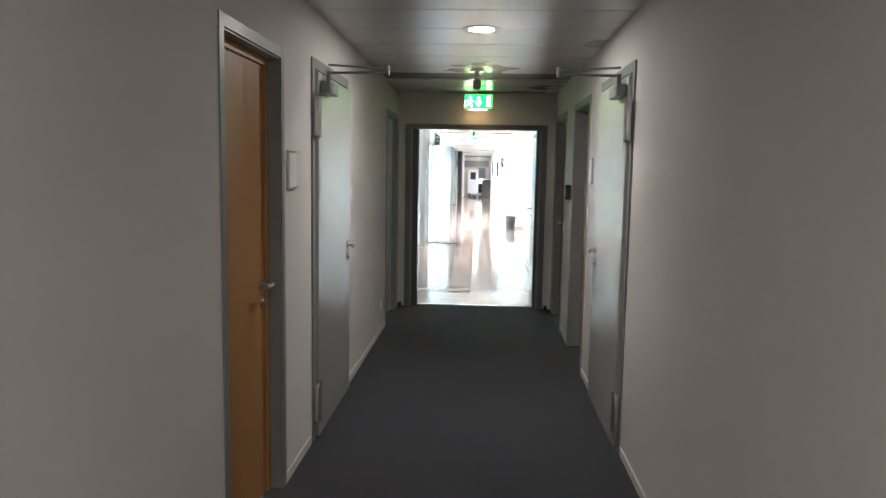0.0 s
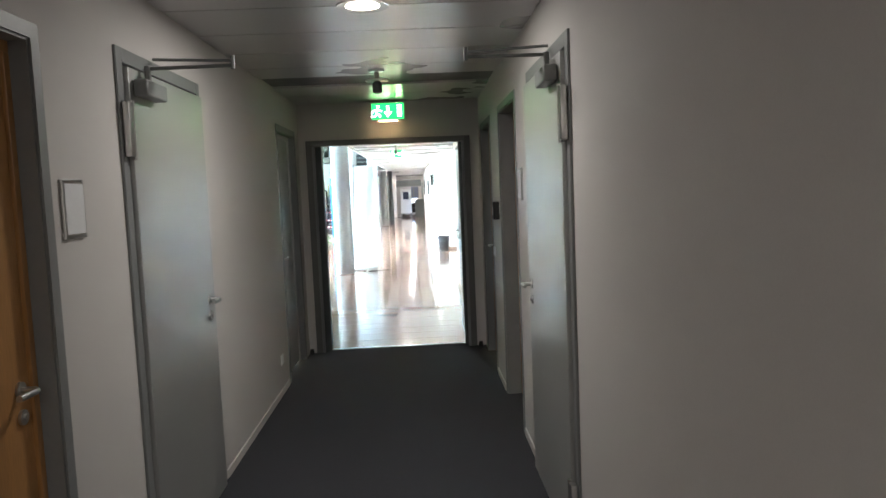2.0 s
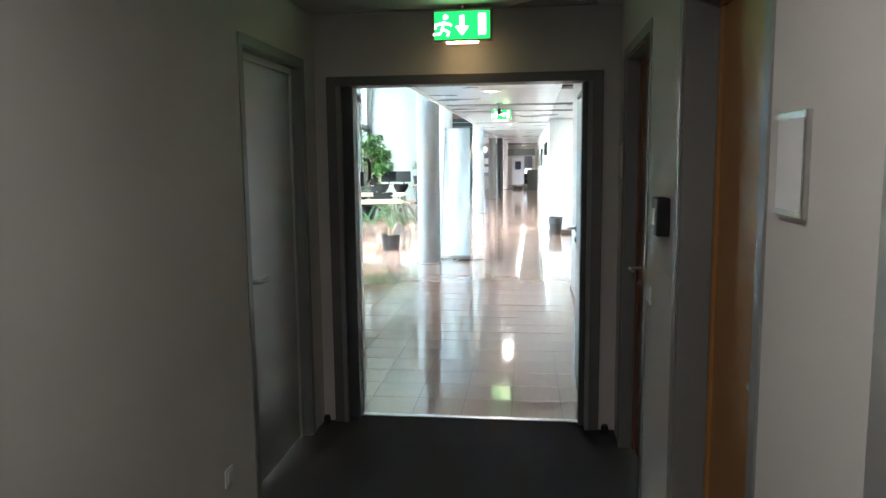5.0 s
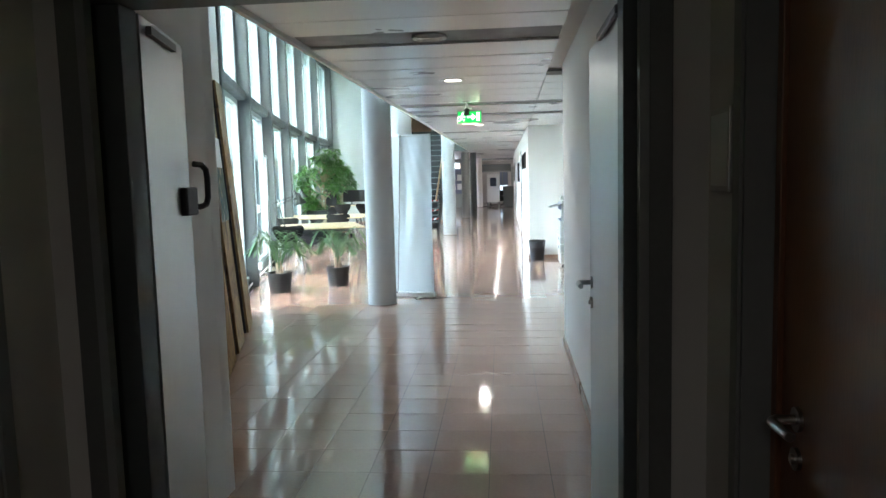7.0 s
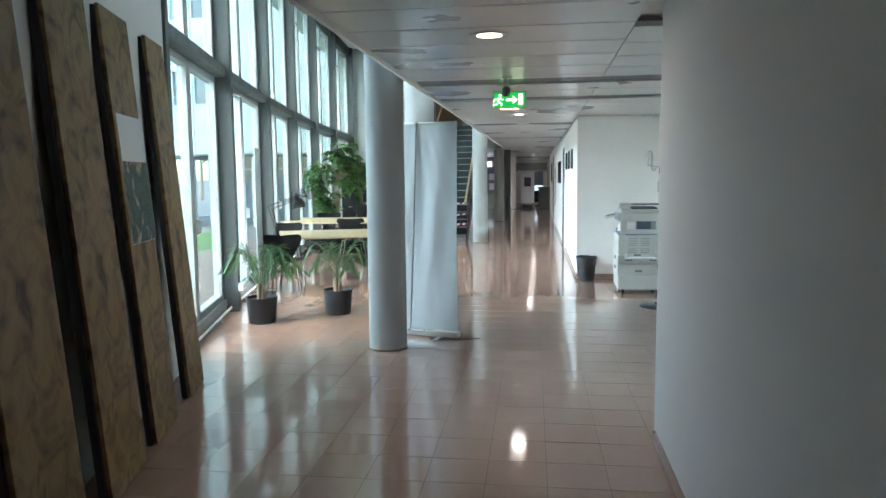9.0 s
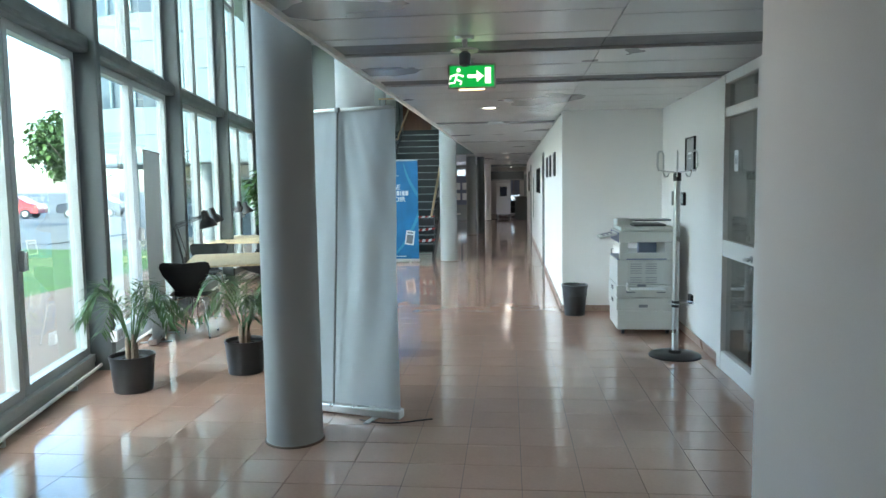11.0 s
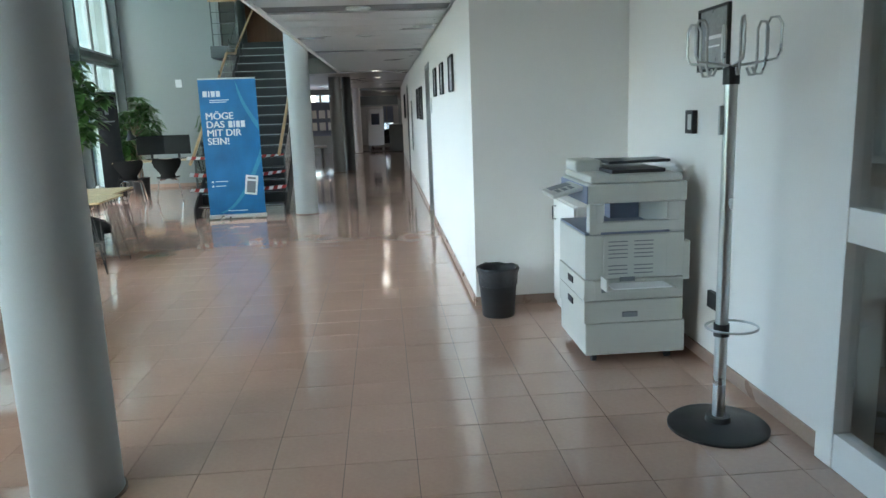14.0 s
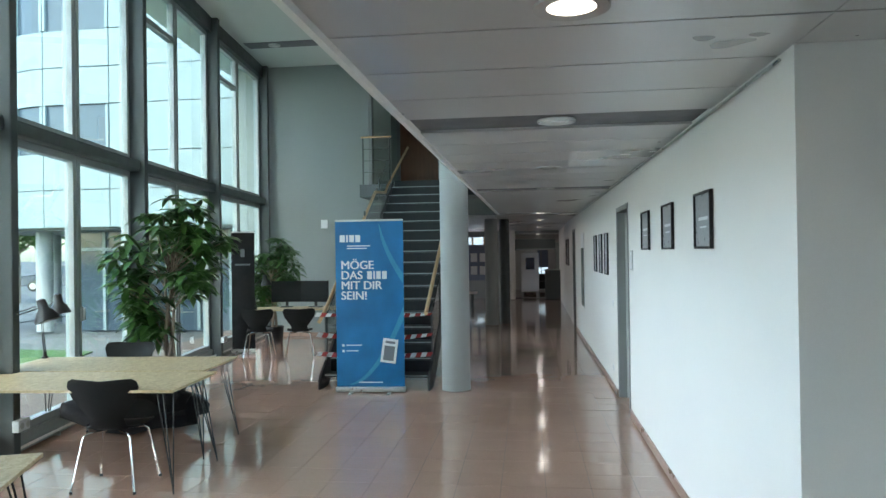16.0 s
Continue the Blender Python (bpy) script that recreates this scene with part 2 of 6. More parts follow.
def tube(bm, pts, r, n=8, r2=None):
    """A round bar swept along points, radius r to r2."""
    pts = [Vector(p) for p in pts]
    rings = []
    for i, p in enumerate(pts):
        d = (pts[min(i + 1, len(pts) - 1)] - pts[max(i - 1, 0)]).normalized()
        side = d.orthogonal().normalized() if i == 0 else (side - side.dot(d) * d).normalized()
        up = d.cross(side)
        rad = r if r2 is None else r + (r2 - r) * i / (len(pts) - 1)
        rings.append([bm.verts.new(p + rad * (math.cos(2 * math.pi * k / n) * side + math.sin(2 * math.pi * k / n) * up)) for k in range(n)])
    for a, b in zip(rings, rings[1:]):
        for k in range(n):
            bm.faces.new((a[k], a[(k + 1) % n], b[(k + 1) % n], b[k]))
    bm.faces.new(rings[0][::-1])
    bm.faces.new(rings[-1])
    return bm


def lathe(bm, profile, n=32, at=(0, 0)):
    """Turns (radius, height) pairs about an upright axis."""
    rings = []
    for r, z in profile:
        rings.append([bm.verts.new((at[0] + r * math.cos(2 * math.pi * k / n), at[1] + r * math.sin(2 * math.pi * k / n), z)) for k in range(n)])
    for a, b in zip(rings, rings[1:]):
        for k in range(n):
            bm.faces.new((a[k], a[(k + 1) % n], b[(k + 1) % n], b[k]))
    bm.faces.new(rings[0][::-1])
    bm.faces.new(rings[-1])
    return bm


def slab(bm, outline, z0, z1):
    """An upright prism over a ground outline."""
    lo = [bm.verts.new((x, y, z0)) for x, y in outline]
    hi = [bm.verts.new((x, y, z1)) for x, y in outline]
    n = len(outline)
    for k in range(n):
        bm.faces.new((lo[k], lo[(k + 1) % n], hi[(k + 1) % n], hi[k]))
    bm.faces.new(lo[::-1])
    bm.faces.new(hi)
    return bm


def mesh(name, bm, mat, smooth=False):
    bmesh.ops.recalc_face_normals(bm, faces=bm.faces)
    me = bpy.data.meshes.new(name)
    bm.to_mesh(me)
    bm.free()
    me.materials.append(mat)
    if smooth:
        for p in me.polygons:
            p.use_smooth = True
        me.set_sharp_from_angle(angle=radians(40))
    return me


def part(name, bm, mat, parent=None, label="", smooth=False):
    ob = new(name, mesh(name, bm, mat, smooth))
    if parent:
        ob.parent = parent
    if label:
        tagged(ob, label)
    return ob


def thing(name, m, label, category, group="", kind=""):
    ob = new(name)
    ob.empty_display_size = 0.1
    ob.matrix_world = m
    return tagged(ob, label, category, group, kind)


def piece(name, bm, mat, label, category, smooth=False, kind="structure", group=""):
    return tagged(part(name, bm, mat, None, "", smooth), label, category, group, kind)


def NB():
    return bmesh.new()


def bars(bm, y0, y1, z0, z1, x0, x1, holes):
    """A wall along y between x0 and x1, with holes (ya, yb, za, zb) through it."""
    cuts = sorted({y0, y1, *[h[0] for h in holes], *[h[1] for h in holes]})
    for a, b in zip(cuts, cuts[1:]):
        mid = (a + b) / 2
        hole = [h for h in holes if h[0] < mid < h[1]]
        if not hole:
            box(bm, (x0, a, z0), (x1, b, z1))
        else:
            if hole[0][2] > z0:
                box(bm, (x0, a, z0), (x1, b, hole[0][2]))
            if hole[0][3] < z1:
                box(bm, (x0, a, hole[0][3]), (x1, b, z1))
    return bm

# ---- the plan ----
LEFT, RIGHT, CEILZ, UPZ, ENDY = -0.75, 1.06, 2.51, 5.75, 10.2


def facade_x(y):
    """The curved glass front, bending gently along the hall."""
    return -3.824 - 0.222 * (y - 20.3) + 0.00496 * (y - 20.3) ** 2


def east_x(y):
    """The long picture wall, a little out of line with the corridor."""
    return 0.9 - 0.0105 * (min(y, 36) - 22)


# ---- corridor ----
piece("floor_corridor", box(NB(), (-1.2, -4, -0.12), (1.5, 10.33, 0.0)), CARPET, "dark grey short-pile carpet along the corridor", "floor")
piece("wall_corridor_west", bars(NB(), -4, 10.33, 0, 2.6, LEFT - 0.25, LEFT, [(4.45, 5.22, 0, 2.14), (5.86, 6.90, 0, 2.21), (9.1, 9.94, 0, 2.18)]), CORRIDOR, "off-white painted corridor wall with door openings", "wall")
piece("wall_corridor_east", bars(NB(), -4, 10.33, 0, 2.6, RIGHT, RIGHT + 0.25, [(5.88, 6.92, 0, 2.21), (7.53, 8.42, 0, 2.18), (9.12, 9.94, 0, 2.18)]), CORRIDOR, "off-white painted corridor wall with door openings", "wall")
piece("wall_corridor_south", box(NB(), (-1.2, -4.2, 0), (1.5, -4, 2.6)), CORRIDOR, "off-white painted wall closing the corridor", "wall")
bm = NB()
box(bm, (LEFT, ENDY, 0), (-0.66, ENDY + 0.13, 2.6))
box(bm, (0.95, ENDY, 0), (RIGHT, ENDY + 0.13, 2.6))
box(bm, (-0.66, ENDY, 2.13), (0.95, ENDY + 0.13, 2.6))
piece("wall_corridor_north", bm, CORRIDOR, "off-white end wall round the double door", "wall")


def ceiling(name, x0, x1, y0, y1, strips, step, label):
    """Metal planks across, with thin shadow joints; darker inset strips at the given places."""
    bm = NB()
    y = y0
    while y < y1 - 1e-6:
        nxt = min(y + step, y1)
        for a, b in strips:
            if a <= y + 1e-6 < b:
                nxt = b
            elif y < a < nxt:
                nxt = a
        if not any(a <= y + 1e-6 < b for a, b in strips):
            box(bm, (x0, y + 0.007, CEILZ), (x1, nxt - 0.007, CEILZ + 0.03), 0.0)
        y = nxt
    piece(name, bm, CEIL, label, "ceiling")
    bm = NB()
    box(bm, (x0, y0, CEILZ + 0.034), (x1, y1, CEILZ + 0.05))
    for a, b in strips:
        box(bm, (x0, a + 0.012, CEILZ + 0.014), (x1, b - 0.012, CEILZ + 0.03))
    piece(name + "_inset", bm, CEILDARK, "dark grey recessed strips above the metal ceiling planks", "ceiling")


ceiling("ceiling_corridor", LEFT, RIGHT, -4, ENDY, [(8.55, 9.05)], 0.55, "grey-white metal plank ceiling with dark joints")
STRIPS = [(12.95, 13.4), (17.45, 17.85), (19.05, 19.4), (23.25, 23.72), (28.0, 28.4), (33.8, 34.2), (39.5, 39.9)]
EDGE = -0.88
ceiling("ceiling_hall", EDGE + 0.03, 0.9, ENDY + 0.13, 46, STRIPS, 0.55, "grey-white metal plank ceiling with dark inset strips")
ceiling("ceiling_alcove", 0.905, 2.3, 15.2, 21.98, [(17.45, 17.85), (19.05, 19.4)], 0.55, "white metal ceiling over the copier niche")
piece("ceiling_rear", box(NB(), (-6.6, 34.0, CEILZ), (EDGE + 0.02, 46, CEILZ + 0.1)), CEIL, "white flat ceiling over the far area", "ceiling")
bm = NB()
box(bm, (EDGE, 11.6, CEILZ - 0.03), (EDGE + 0.03, 34.0, 3.1))
piece("trim_gallery_edge", bm, WHITE, "white edge of the upper floor along the low ceiling", "trim")
piece("floor_upper", box(NB(), (EDGE + 0.035, ENDY + 0.13, 2.58), (2.6, 46, 3.09)), WHITE, "concrete floor slab of the upper storey", "floor")
front = [11.6 + 1.85 * k for k in range(13)]
piece("ceiling_upper", slab(NB(), [(2.6, 11.6), (2.6, 37), (facade_x(33.8) - 0.9, 37)] + [(facade_x(y) - 0.9, y) for y in front[::-1]], UPZ, UPZ + 0.2), PLASTER, "pale grey-green high ceiling of the glazed hall", "ceiling")
piece("wall_upper_east", box(NB(), (0.2, 11.6, 3.09), (0.4, 37, UPZ)), PLASTER, "pale plaster wall of the upper gallery", "wall")
piece("wall_hall_south", box(NB(), (-2.2, 11.62, 0), (EDGE - 0.02, 11.76, UPZ)), WHITE, "white painted wall at the near end of the hall", "wall")
piece("wall_upper_south", box(NB(), (EDGE - 0.02, 11.5, 3.1), (0.4, 11.6, UPZ)), PLASTER, "pale plaster wall closing the gallery", "wall")
bm = NB()
slab(bm, [(-0.76, ENDY + 0.13), (-1.0, ENDY + 0.13), (-1.0, 11.62), (-0.885, 11.62)], 0, 2.6)
piece("wall_stub", bm, WHITE, "white wall beside the open double door", "wall")

# ---- hall walls ----
piece("wall_hall_east", box(NB(), (RIGHT - 0.02, ENDY + 0.13, 0), (RIGHT + 0.25, 15.0, 2.6)), WHITE, "smooth white painted hall wall", "wall")
bm = bars(NB(), 15.0, 22.1, 0, 2.6, 2.12, 2.35, [(18.18, 19.25, 0, 2.5)])
piece("wall_niche_east", bm, WHITE, "white painted wall of the copier niche", "wall")
piece("wall_niche_south", box(NB(), (1.29, 14.8, 0), (2.35, 14.99, 2.6)), WHITE, "white painted wall of the copier niche", "wall")
piece("wall_niche_north", box(NB(), (0.905, 21.98, 0), (2.35, 22.1, 2.6)), WHITE, "white painted wall behind the copier", "wall")
bm = bars(NB(), 21.98, 46, 0, 2.6, 0.9, 1.15, [(26.72, 27.68, 0, 2.17), (35.2, 36.1, 0, 2.17)])
for v in bm.verts:
    v.co.x += east_x(v.co.y) - 0.9
piece("wall_hall_east_far", bm, WHITE, "long white painted wall hung with framed pictures", "wall")

bm = NB()
ys = [11.7 + 0.55 * k for k in range(9)]
slab(bm, [(facade_x(y) + 0.18, y) for y in ys] + [(facade_x(y) - 0.15, y) for y in ys[::-1]], 0, UPZ)
piece("wall_hall_west", bm, WHITE, "white painted curved wall behind leaning boards", "wall")
bm = NB()
box(bm, (-6.6, 33.85, 0), (-3.56, 34.05, UPZ))
box(bm, (-3.56, 33.85, 0), (-1.75, 34.05, 2.848))
box(bm, (-1.75, 33.98, 2.5), (EDGE - 0.005, 34.06, 2.848))
piece("wall_hall_north", bm, ENDWALL, "pale grey-green plaster end wall", "wall")
bm = NB()
box(bm, (-3.9, 36.9, 3.1), (0.2, 37, UPZ))
piece("wall_gallery_north", bm, ENDWALL, "plaster wall at the end of the upper landing", "wall")
box_landing = NB()
box(box_landing, (-3.56, 33.0, 2.85), (EDGE - 0.005, 36.9, 3.1))
piece("floor_landing", box_landing, MULLION, "dark edge of the upper stair landing", "floor")

# ---- skirting ----
def skirting(name, a, b, side):
    """side: the way it stands proud of the wall."""
    (x0, y0), (x1, y1) = a, b
    bm = NB()
    d = Vector((side[0], side[1])) * 0.012
    slab(bm, [(x0, y0), (x1, y1), (x1 + d.x, y1 + d.y), (x0 + d.x, y0 + d.y)], 0, 0.075)
    return piece(name, bm, SKIRT, "low brown tile skirting", "baseboard")


skirting("baseboard_1", (1.04, ENDY + 0.2), (1.04, 15.0), (-1, 0))
skirting("baseboard_2", (east_x(21.97), 21.97), (east_x(26.68), 26.68), (-1, 0))
skirting("baseboard_3", (east_x(27.72), 27.72), (east_x(35.1), 35.1), (-1, 0))
skirting("baseboard_4", (0.9, 21.98), (2.1, 21.98), (0, -1))
skirting("baseboard_5", (2.12, 19.27), (2.12, 21.95), (-1, 0))
skirting("baseboard_6", (-5.7, 33.85), (-1.76, 33.85), (0, -1))
for k, (x, y0, y1, s) in enumerate([(LEFT, -4, 4.4, 1), (LEFT, 5.26, 5.8, 1), (LEFT, 7.0, 9.02, 1), (RIGHT, -4, 5.8, -1), (RIGHT, 7.0, 7.46, -1), (RIGHT, 8.5, 9.05, -1)]):
    bm = NB()
    box(bm, (x, y0, 0.0), (x + 0.008 * s, y1, 0.05))
    piece("baseboard_%d" % (k + 7), bm, CORRIDOR, "low pale skirting above the carpet", "baseboard")

# ---- columns ----
for k, (x, y, r, top, m) in enumerate([(-1.09, 17.22, 0.178, UPZ, COLUMN), (-1.12, 28.02, 0.178, UPZ, COLUMN), (-1.12, 19.35, 0.178, UPZ, COLUMN), (-1.15, 36.0, 0.15, CEILZ, COLUMN), (-0.85, 36.3, 0.12, CEILZ, MULLION), (-1.0, 45.2, 0.15, CEILZ, WHITE)]):
    piece("column_%d" % (k + 1), lathe(NB(), [(r + 0.004, 0), (r + 0.004, 0.012), (r, 0.014), (r, top)], 48, (x, y)), m, "round painted column standing on the tiles", "column", True)
    part("base_ring", lathe(NB(), [(r + 0.012, 0), (r + 0.012, 0.010), (r + 0.005, 0.012)], 48, (x, y)), GROUT, bpy.data.objects["column_%d" % (k + 1)], "dark sealing ring", True)

# ---- glass front ----
POSTS = [16.1, 18.85, 21.75, 24.6, 27.55, 30.6, 33.7]


def local(y0, y1):
    """A frame at the first post, x along the bay, y outwards."""
    a, b = Vector((facade_x(y0), y0, 0)), Vector((facade_x(y1), y1, 0))
    d = (b - a).normalized()
    m = Matrix(((d.x, -d.y, 0, a.x), (d.y, d.x, 0, a.y), (0, 0, 1, 0), (0, 0, 0, 1)))
    return m, (b - a).length


def pane(bm_x0, bm_x1, z0, z1, parent, y=0.03):
    g = part("pane", box(NB(), (bm_x0, y, z0), (bm_x1, y + 0.012, z1)), GLASS, parent, "green-tinted glass pane")
    g.visible_shadow = False
    return g


for k, (y0, y1) in enumerate(zip(POSTS, POSTS[1:])):
    m, w = local(y0, y1)
    win = thing("window_%d" % (k + 1), m, "tall glazed bay with pale aluminium frames between dark steel posts", "window", "bays of the glass front", "structure")
    mid = w * 0.5
    F = 0.07
    for z0, z1 in ((0.16, 2.80), (2.94, 5.5)):
        for s0, s1 in ((0.07, mid), (mid, w - 0.07)):
            bm = NB()
            a, b = s0 + 0.012, s1 - 0.012
            box(bm, (a, -0.02, z0), (a + F, 0.075, z1))
            box(bm, (b - F, -0.02, z0), (b, 0.075, z1))
            box(bm, (a + F, -0.02, z0), (b - F, 0.075, z0 + F))
            box(bm, (a + F, -0.02, z1 - F), (b - F, 0.075, z1))
            part("frame", bm, ALU, win)
            top = z1 - F
            if z1 > 4 and s0 < 0.2:
                bm = NB()
                box(bm, (a + F, -0.02, 4.86), (b - F, 0.07, 4.94))
                part("transom", bm, ALU, win)
                pane(a + F - 0.01, b - F + 0.01, z0 + F - 0.01, 4.87, win)
                pane(a + F - 0.01, b - F + 0.01, 4.93, top + 0.01, win)
            else:
                pane(a + F - 0.01, b - F + 0.01, z0 + F - 0.01, top + 0.01, win)
            if z1 < 3 and s0 > 0.2:
                hb = NB()
                box(hb, (a + 0.02, -0.05, 1.05), (a + 0.05, -0.021, 1.2), 0.004)
                box(hb, (a + 0.025, -0.075, 1.06), (a + 0.045, -0.05, 1.19), 0.004)
                part("handle", hb, SATIN, win)
    part("rail", box(NB(), (0.0, -0.14, 2.80), (w, 0.06, 2.94), 0.03), MULLION, win, "dark steel cross rail")
    part("head", box(NB(), (0.0, -0.10, 5.5), (w, 0.10, 5.75)), MULLION, win, "dark steel head beam")
    part("sill", box(NB(), (0.07, -0.06, 0.09), (w - 0.07, 0.12, 0.16), 0.006), ALU, win, "pale metal sill")
    part("convector", box(NB(), (0.08, -0.05, 0.0), (w - 0.08, 0.12, 0.088)), ALU, win, "low pale channel on the floor")
    bm = NB()
    tube(bm, [(0.06, -0.10, 0.055), (w - 0.06, -0.10, 0.055)], 0.014, 8)
    part("pipe", bm, WHITE, win, "white heating pipe above the floor", True)
    for q in (0.3, 0.75):
        part("bracket", box(NB(), (w * q - 0.012, -0.115, 0.0), (w * q + 0.012, -0.06, 0.04)), SATIN, win)
    post = NB()
    box(post, (-0.055, -0.20, 0), (0.055, 0.10, 5.75), 0.01)
    part("post", post, MULLION, win, "dark steel post")
    sock = NB()
    box(sock, (-0.09, -0.26, 0.26), (0.09, -0.202, 0.36), 0.008)
    ob = part("socket_box", sock, PAPER, win, "white cable socket box")
    bm = NB()
    for q in (-0.045, 0.045):
        lathe(bm, [(0.028, 0), (0.028, 0.004)], 14)
        bmesh.ops.rotate(bm, verts=bm.verts[-28:], cent=(0, 0, 0), matrix=Matrix.Rotation(radians(90), 3, "X"))
        bmesh.ops.translate(bm, verts=bm.verts[-28:], vec=(q, -0.262, 0.31))
    part("socket", bm, COPIER, ob)
m, w = local(30.6, 33.7)
bm = NB()
box(bm, (w - 0.05, -0.2, 0), (w + 0.05, 0.1, 5.75), 0.01)
ob = piece("post_end", bm, MULLION, "dark steel post at the end of the glass front", "post")
ob.matrix_world = m

# ---- doors of the corridor ----
def lever(parent, m, mat=SATIN):
    """Lever handle with rose and a lock plate beneath; x along the door towards the hinge, -y out of it."""
    bm = NB()
    tube(bm, [(0, 0, 0), (0, -0.008, 0)], 0.026, 16)
    tube(bm, [(0, -0.008, 0), (0, -0.048, 0), (0.012, -0.058, 0), (0.03, -0.06, 0), (0.105, -0.056, 0)], 0.0105, 10)
    h = part("door_handle", bm, mat, parent, "satin steel lever handle", True)
    h.matrix_local = m
    bm = NB()
    tube(bm, [(0, 0, -0.085), (0, -0.009, -0.085)], 0.024, 16)
    tube(bm, [(0, -0.009, -0.085), (0, -0.016, -0.085)], 0.010, 10)
    k = part("lock", bm, mat, parent, "steel lock rose", True)
    k.matrix_local = m


def recessed_door(name, x, side, y0, y1, ztop, depth, leafmat, handle_y, toward, label, extra=""):
    """A door set back in its steel-lined opening; side +1: the room lies towards +x."""
    d = thing(name, pose(0, 0, 0), label, "door", "", "structure")
    s = side
    bm = NB()
    for a, b in ((y0 - 0.045, y0 + 0.004), (y1 - 0.004, y1 + 0.045)):
        box(bm, (x - s * 0.006, a, 0), (x + s * 0.002, b, ztop + 0.045))
    box(bm, (x - s * 0.006, y0 + 0.004, ztop - 0.004), (x + s * 0.002, y1 - 0.004, ztop + 0.045))
    for a, b in ((y0 + 0.001, y0 + 0.012), (y1 - 0.012, y1 - 0.001)):
        box(bm, (x + s * 0.003, a, 0), (x + s * (depth + 0.06), b, ztop - 0.001))
    box(bm, (x + s * 0.003, y0 + 0.012, ztop - 0.012), (x + s * (depth + 0.06), y1 - 0.012, ztop - 0.001))
    part("door_frame", bm, STEEL, d, "grey steel door frame")
    bm = NB()
    for a, b in ((y0 + 0.013, y0 + 0.045), (y1 - 0.045, y1 - 0.013)):
        box(bm, (x + s * (depth - 0.012), a, 0), (x + s * (depth + 0.02), b, ztop - 0.05), 0.003)
    box(bm, (x + s * (depth - 0.012), y0 + 0.013, ztop - 0.05), (x + s * (depth + 0.02), y1 - 0.013, ztop - 0.013), 0.003)
    part("door_stop", bm, leafmat, d)
    leaf = part("leaf", box(NB(), (x + s * depth, y0 + 0.045, 0.006), (x + s * (depth + 0.04), y1 - 0.045, ztop - 0.05), 0.003), leafmat, d)
    turn = 90 if s > 0 else -90
    hm = pose(x + s * depth, handle_y, 1.06, 0, 0, -turn)
    if (s > 0) == (toward > 0):
        hm = hm @ Matrix.Diagonal((-1, 1, 1, 1))
    lever(d, hm)
    return d


recessed_door("door_1", LEFT, -1, 4.45, 5.22, 2.14, 0.07, WOOD, 5.12, -1, "closed orange-brown wooden door in a grey steel frame")
recessed_door("door_2", RIGHT, 1, 7.53, 8.42, 2.18, 0.12, WOOD, 7.66, 1, "closed orange-brown wooden door in a grey steel frame")
recessed_door("door_3", RIGHT, 1, 9.12, 9.94, 2.18, 0.08, REDWOOD, 9.8, -1, "closed reddish-brown wooden door in a grey steel frame")
recessed_door("door_4", LEFT, -1, 9.1, 9.94, 2.18, 0.06, LEAF, 9.22, 1, "closed grey metal door in a grey steel frame")
recessed_door("door_5", east_x(27.2), 1, 26.72, 27.68, 2.17, 0.10, LEAF, 26.9, 1, "closed pale door in a light frame along the hall")
recessed_door("door_6", east_x(35.7), 1, 35.2, 36.1, 2.17, 0.10, LEAF, 35.4, 1, "closed pale door in a light frame along the hall")


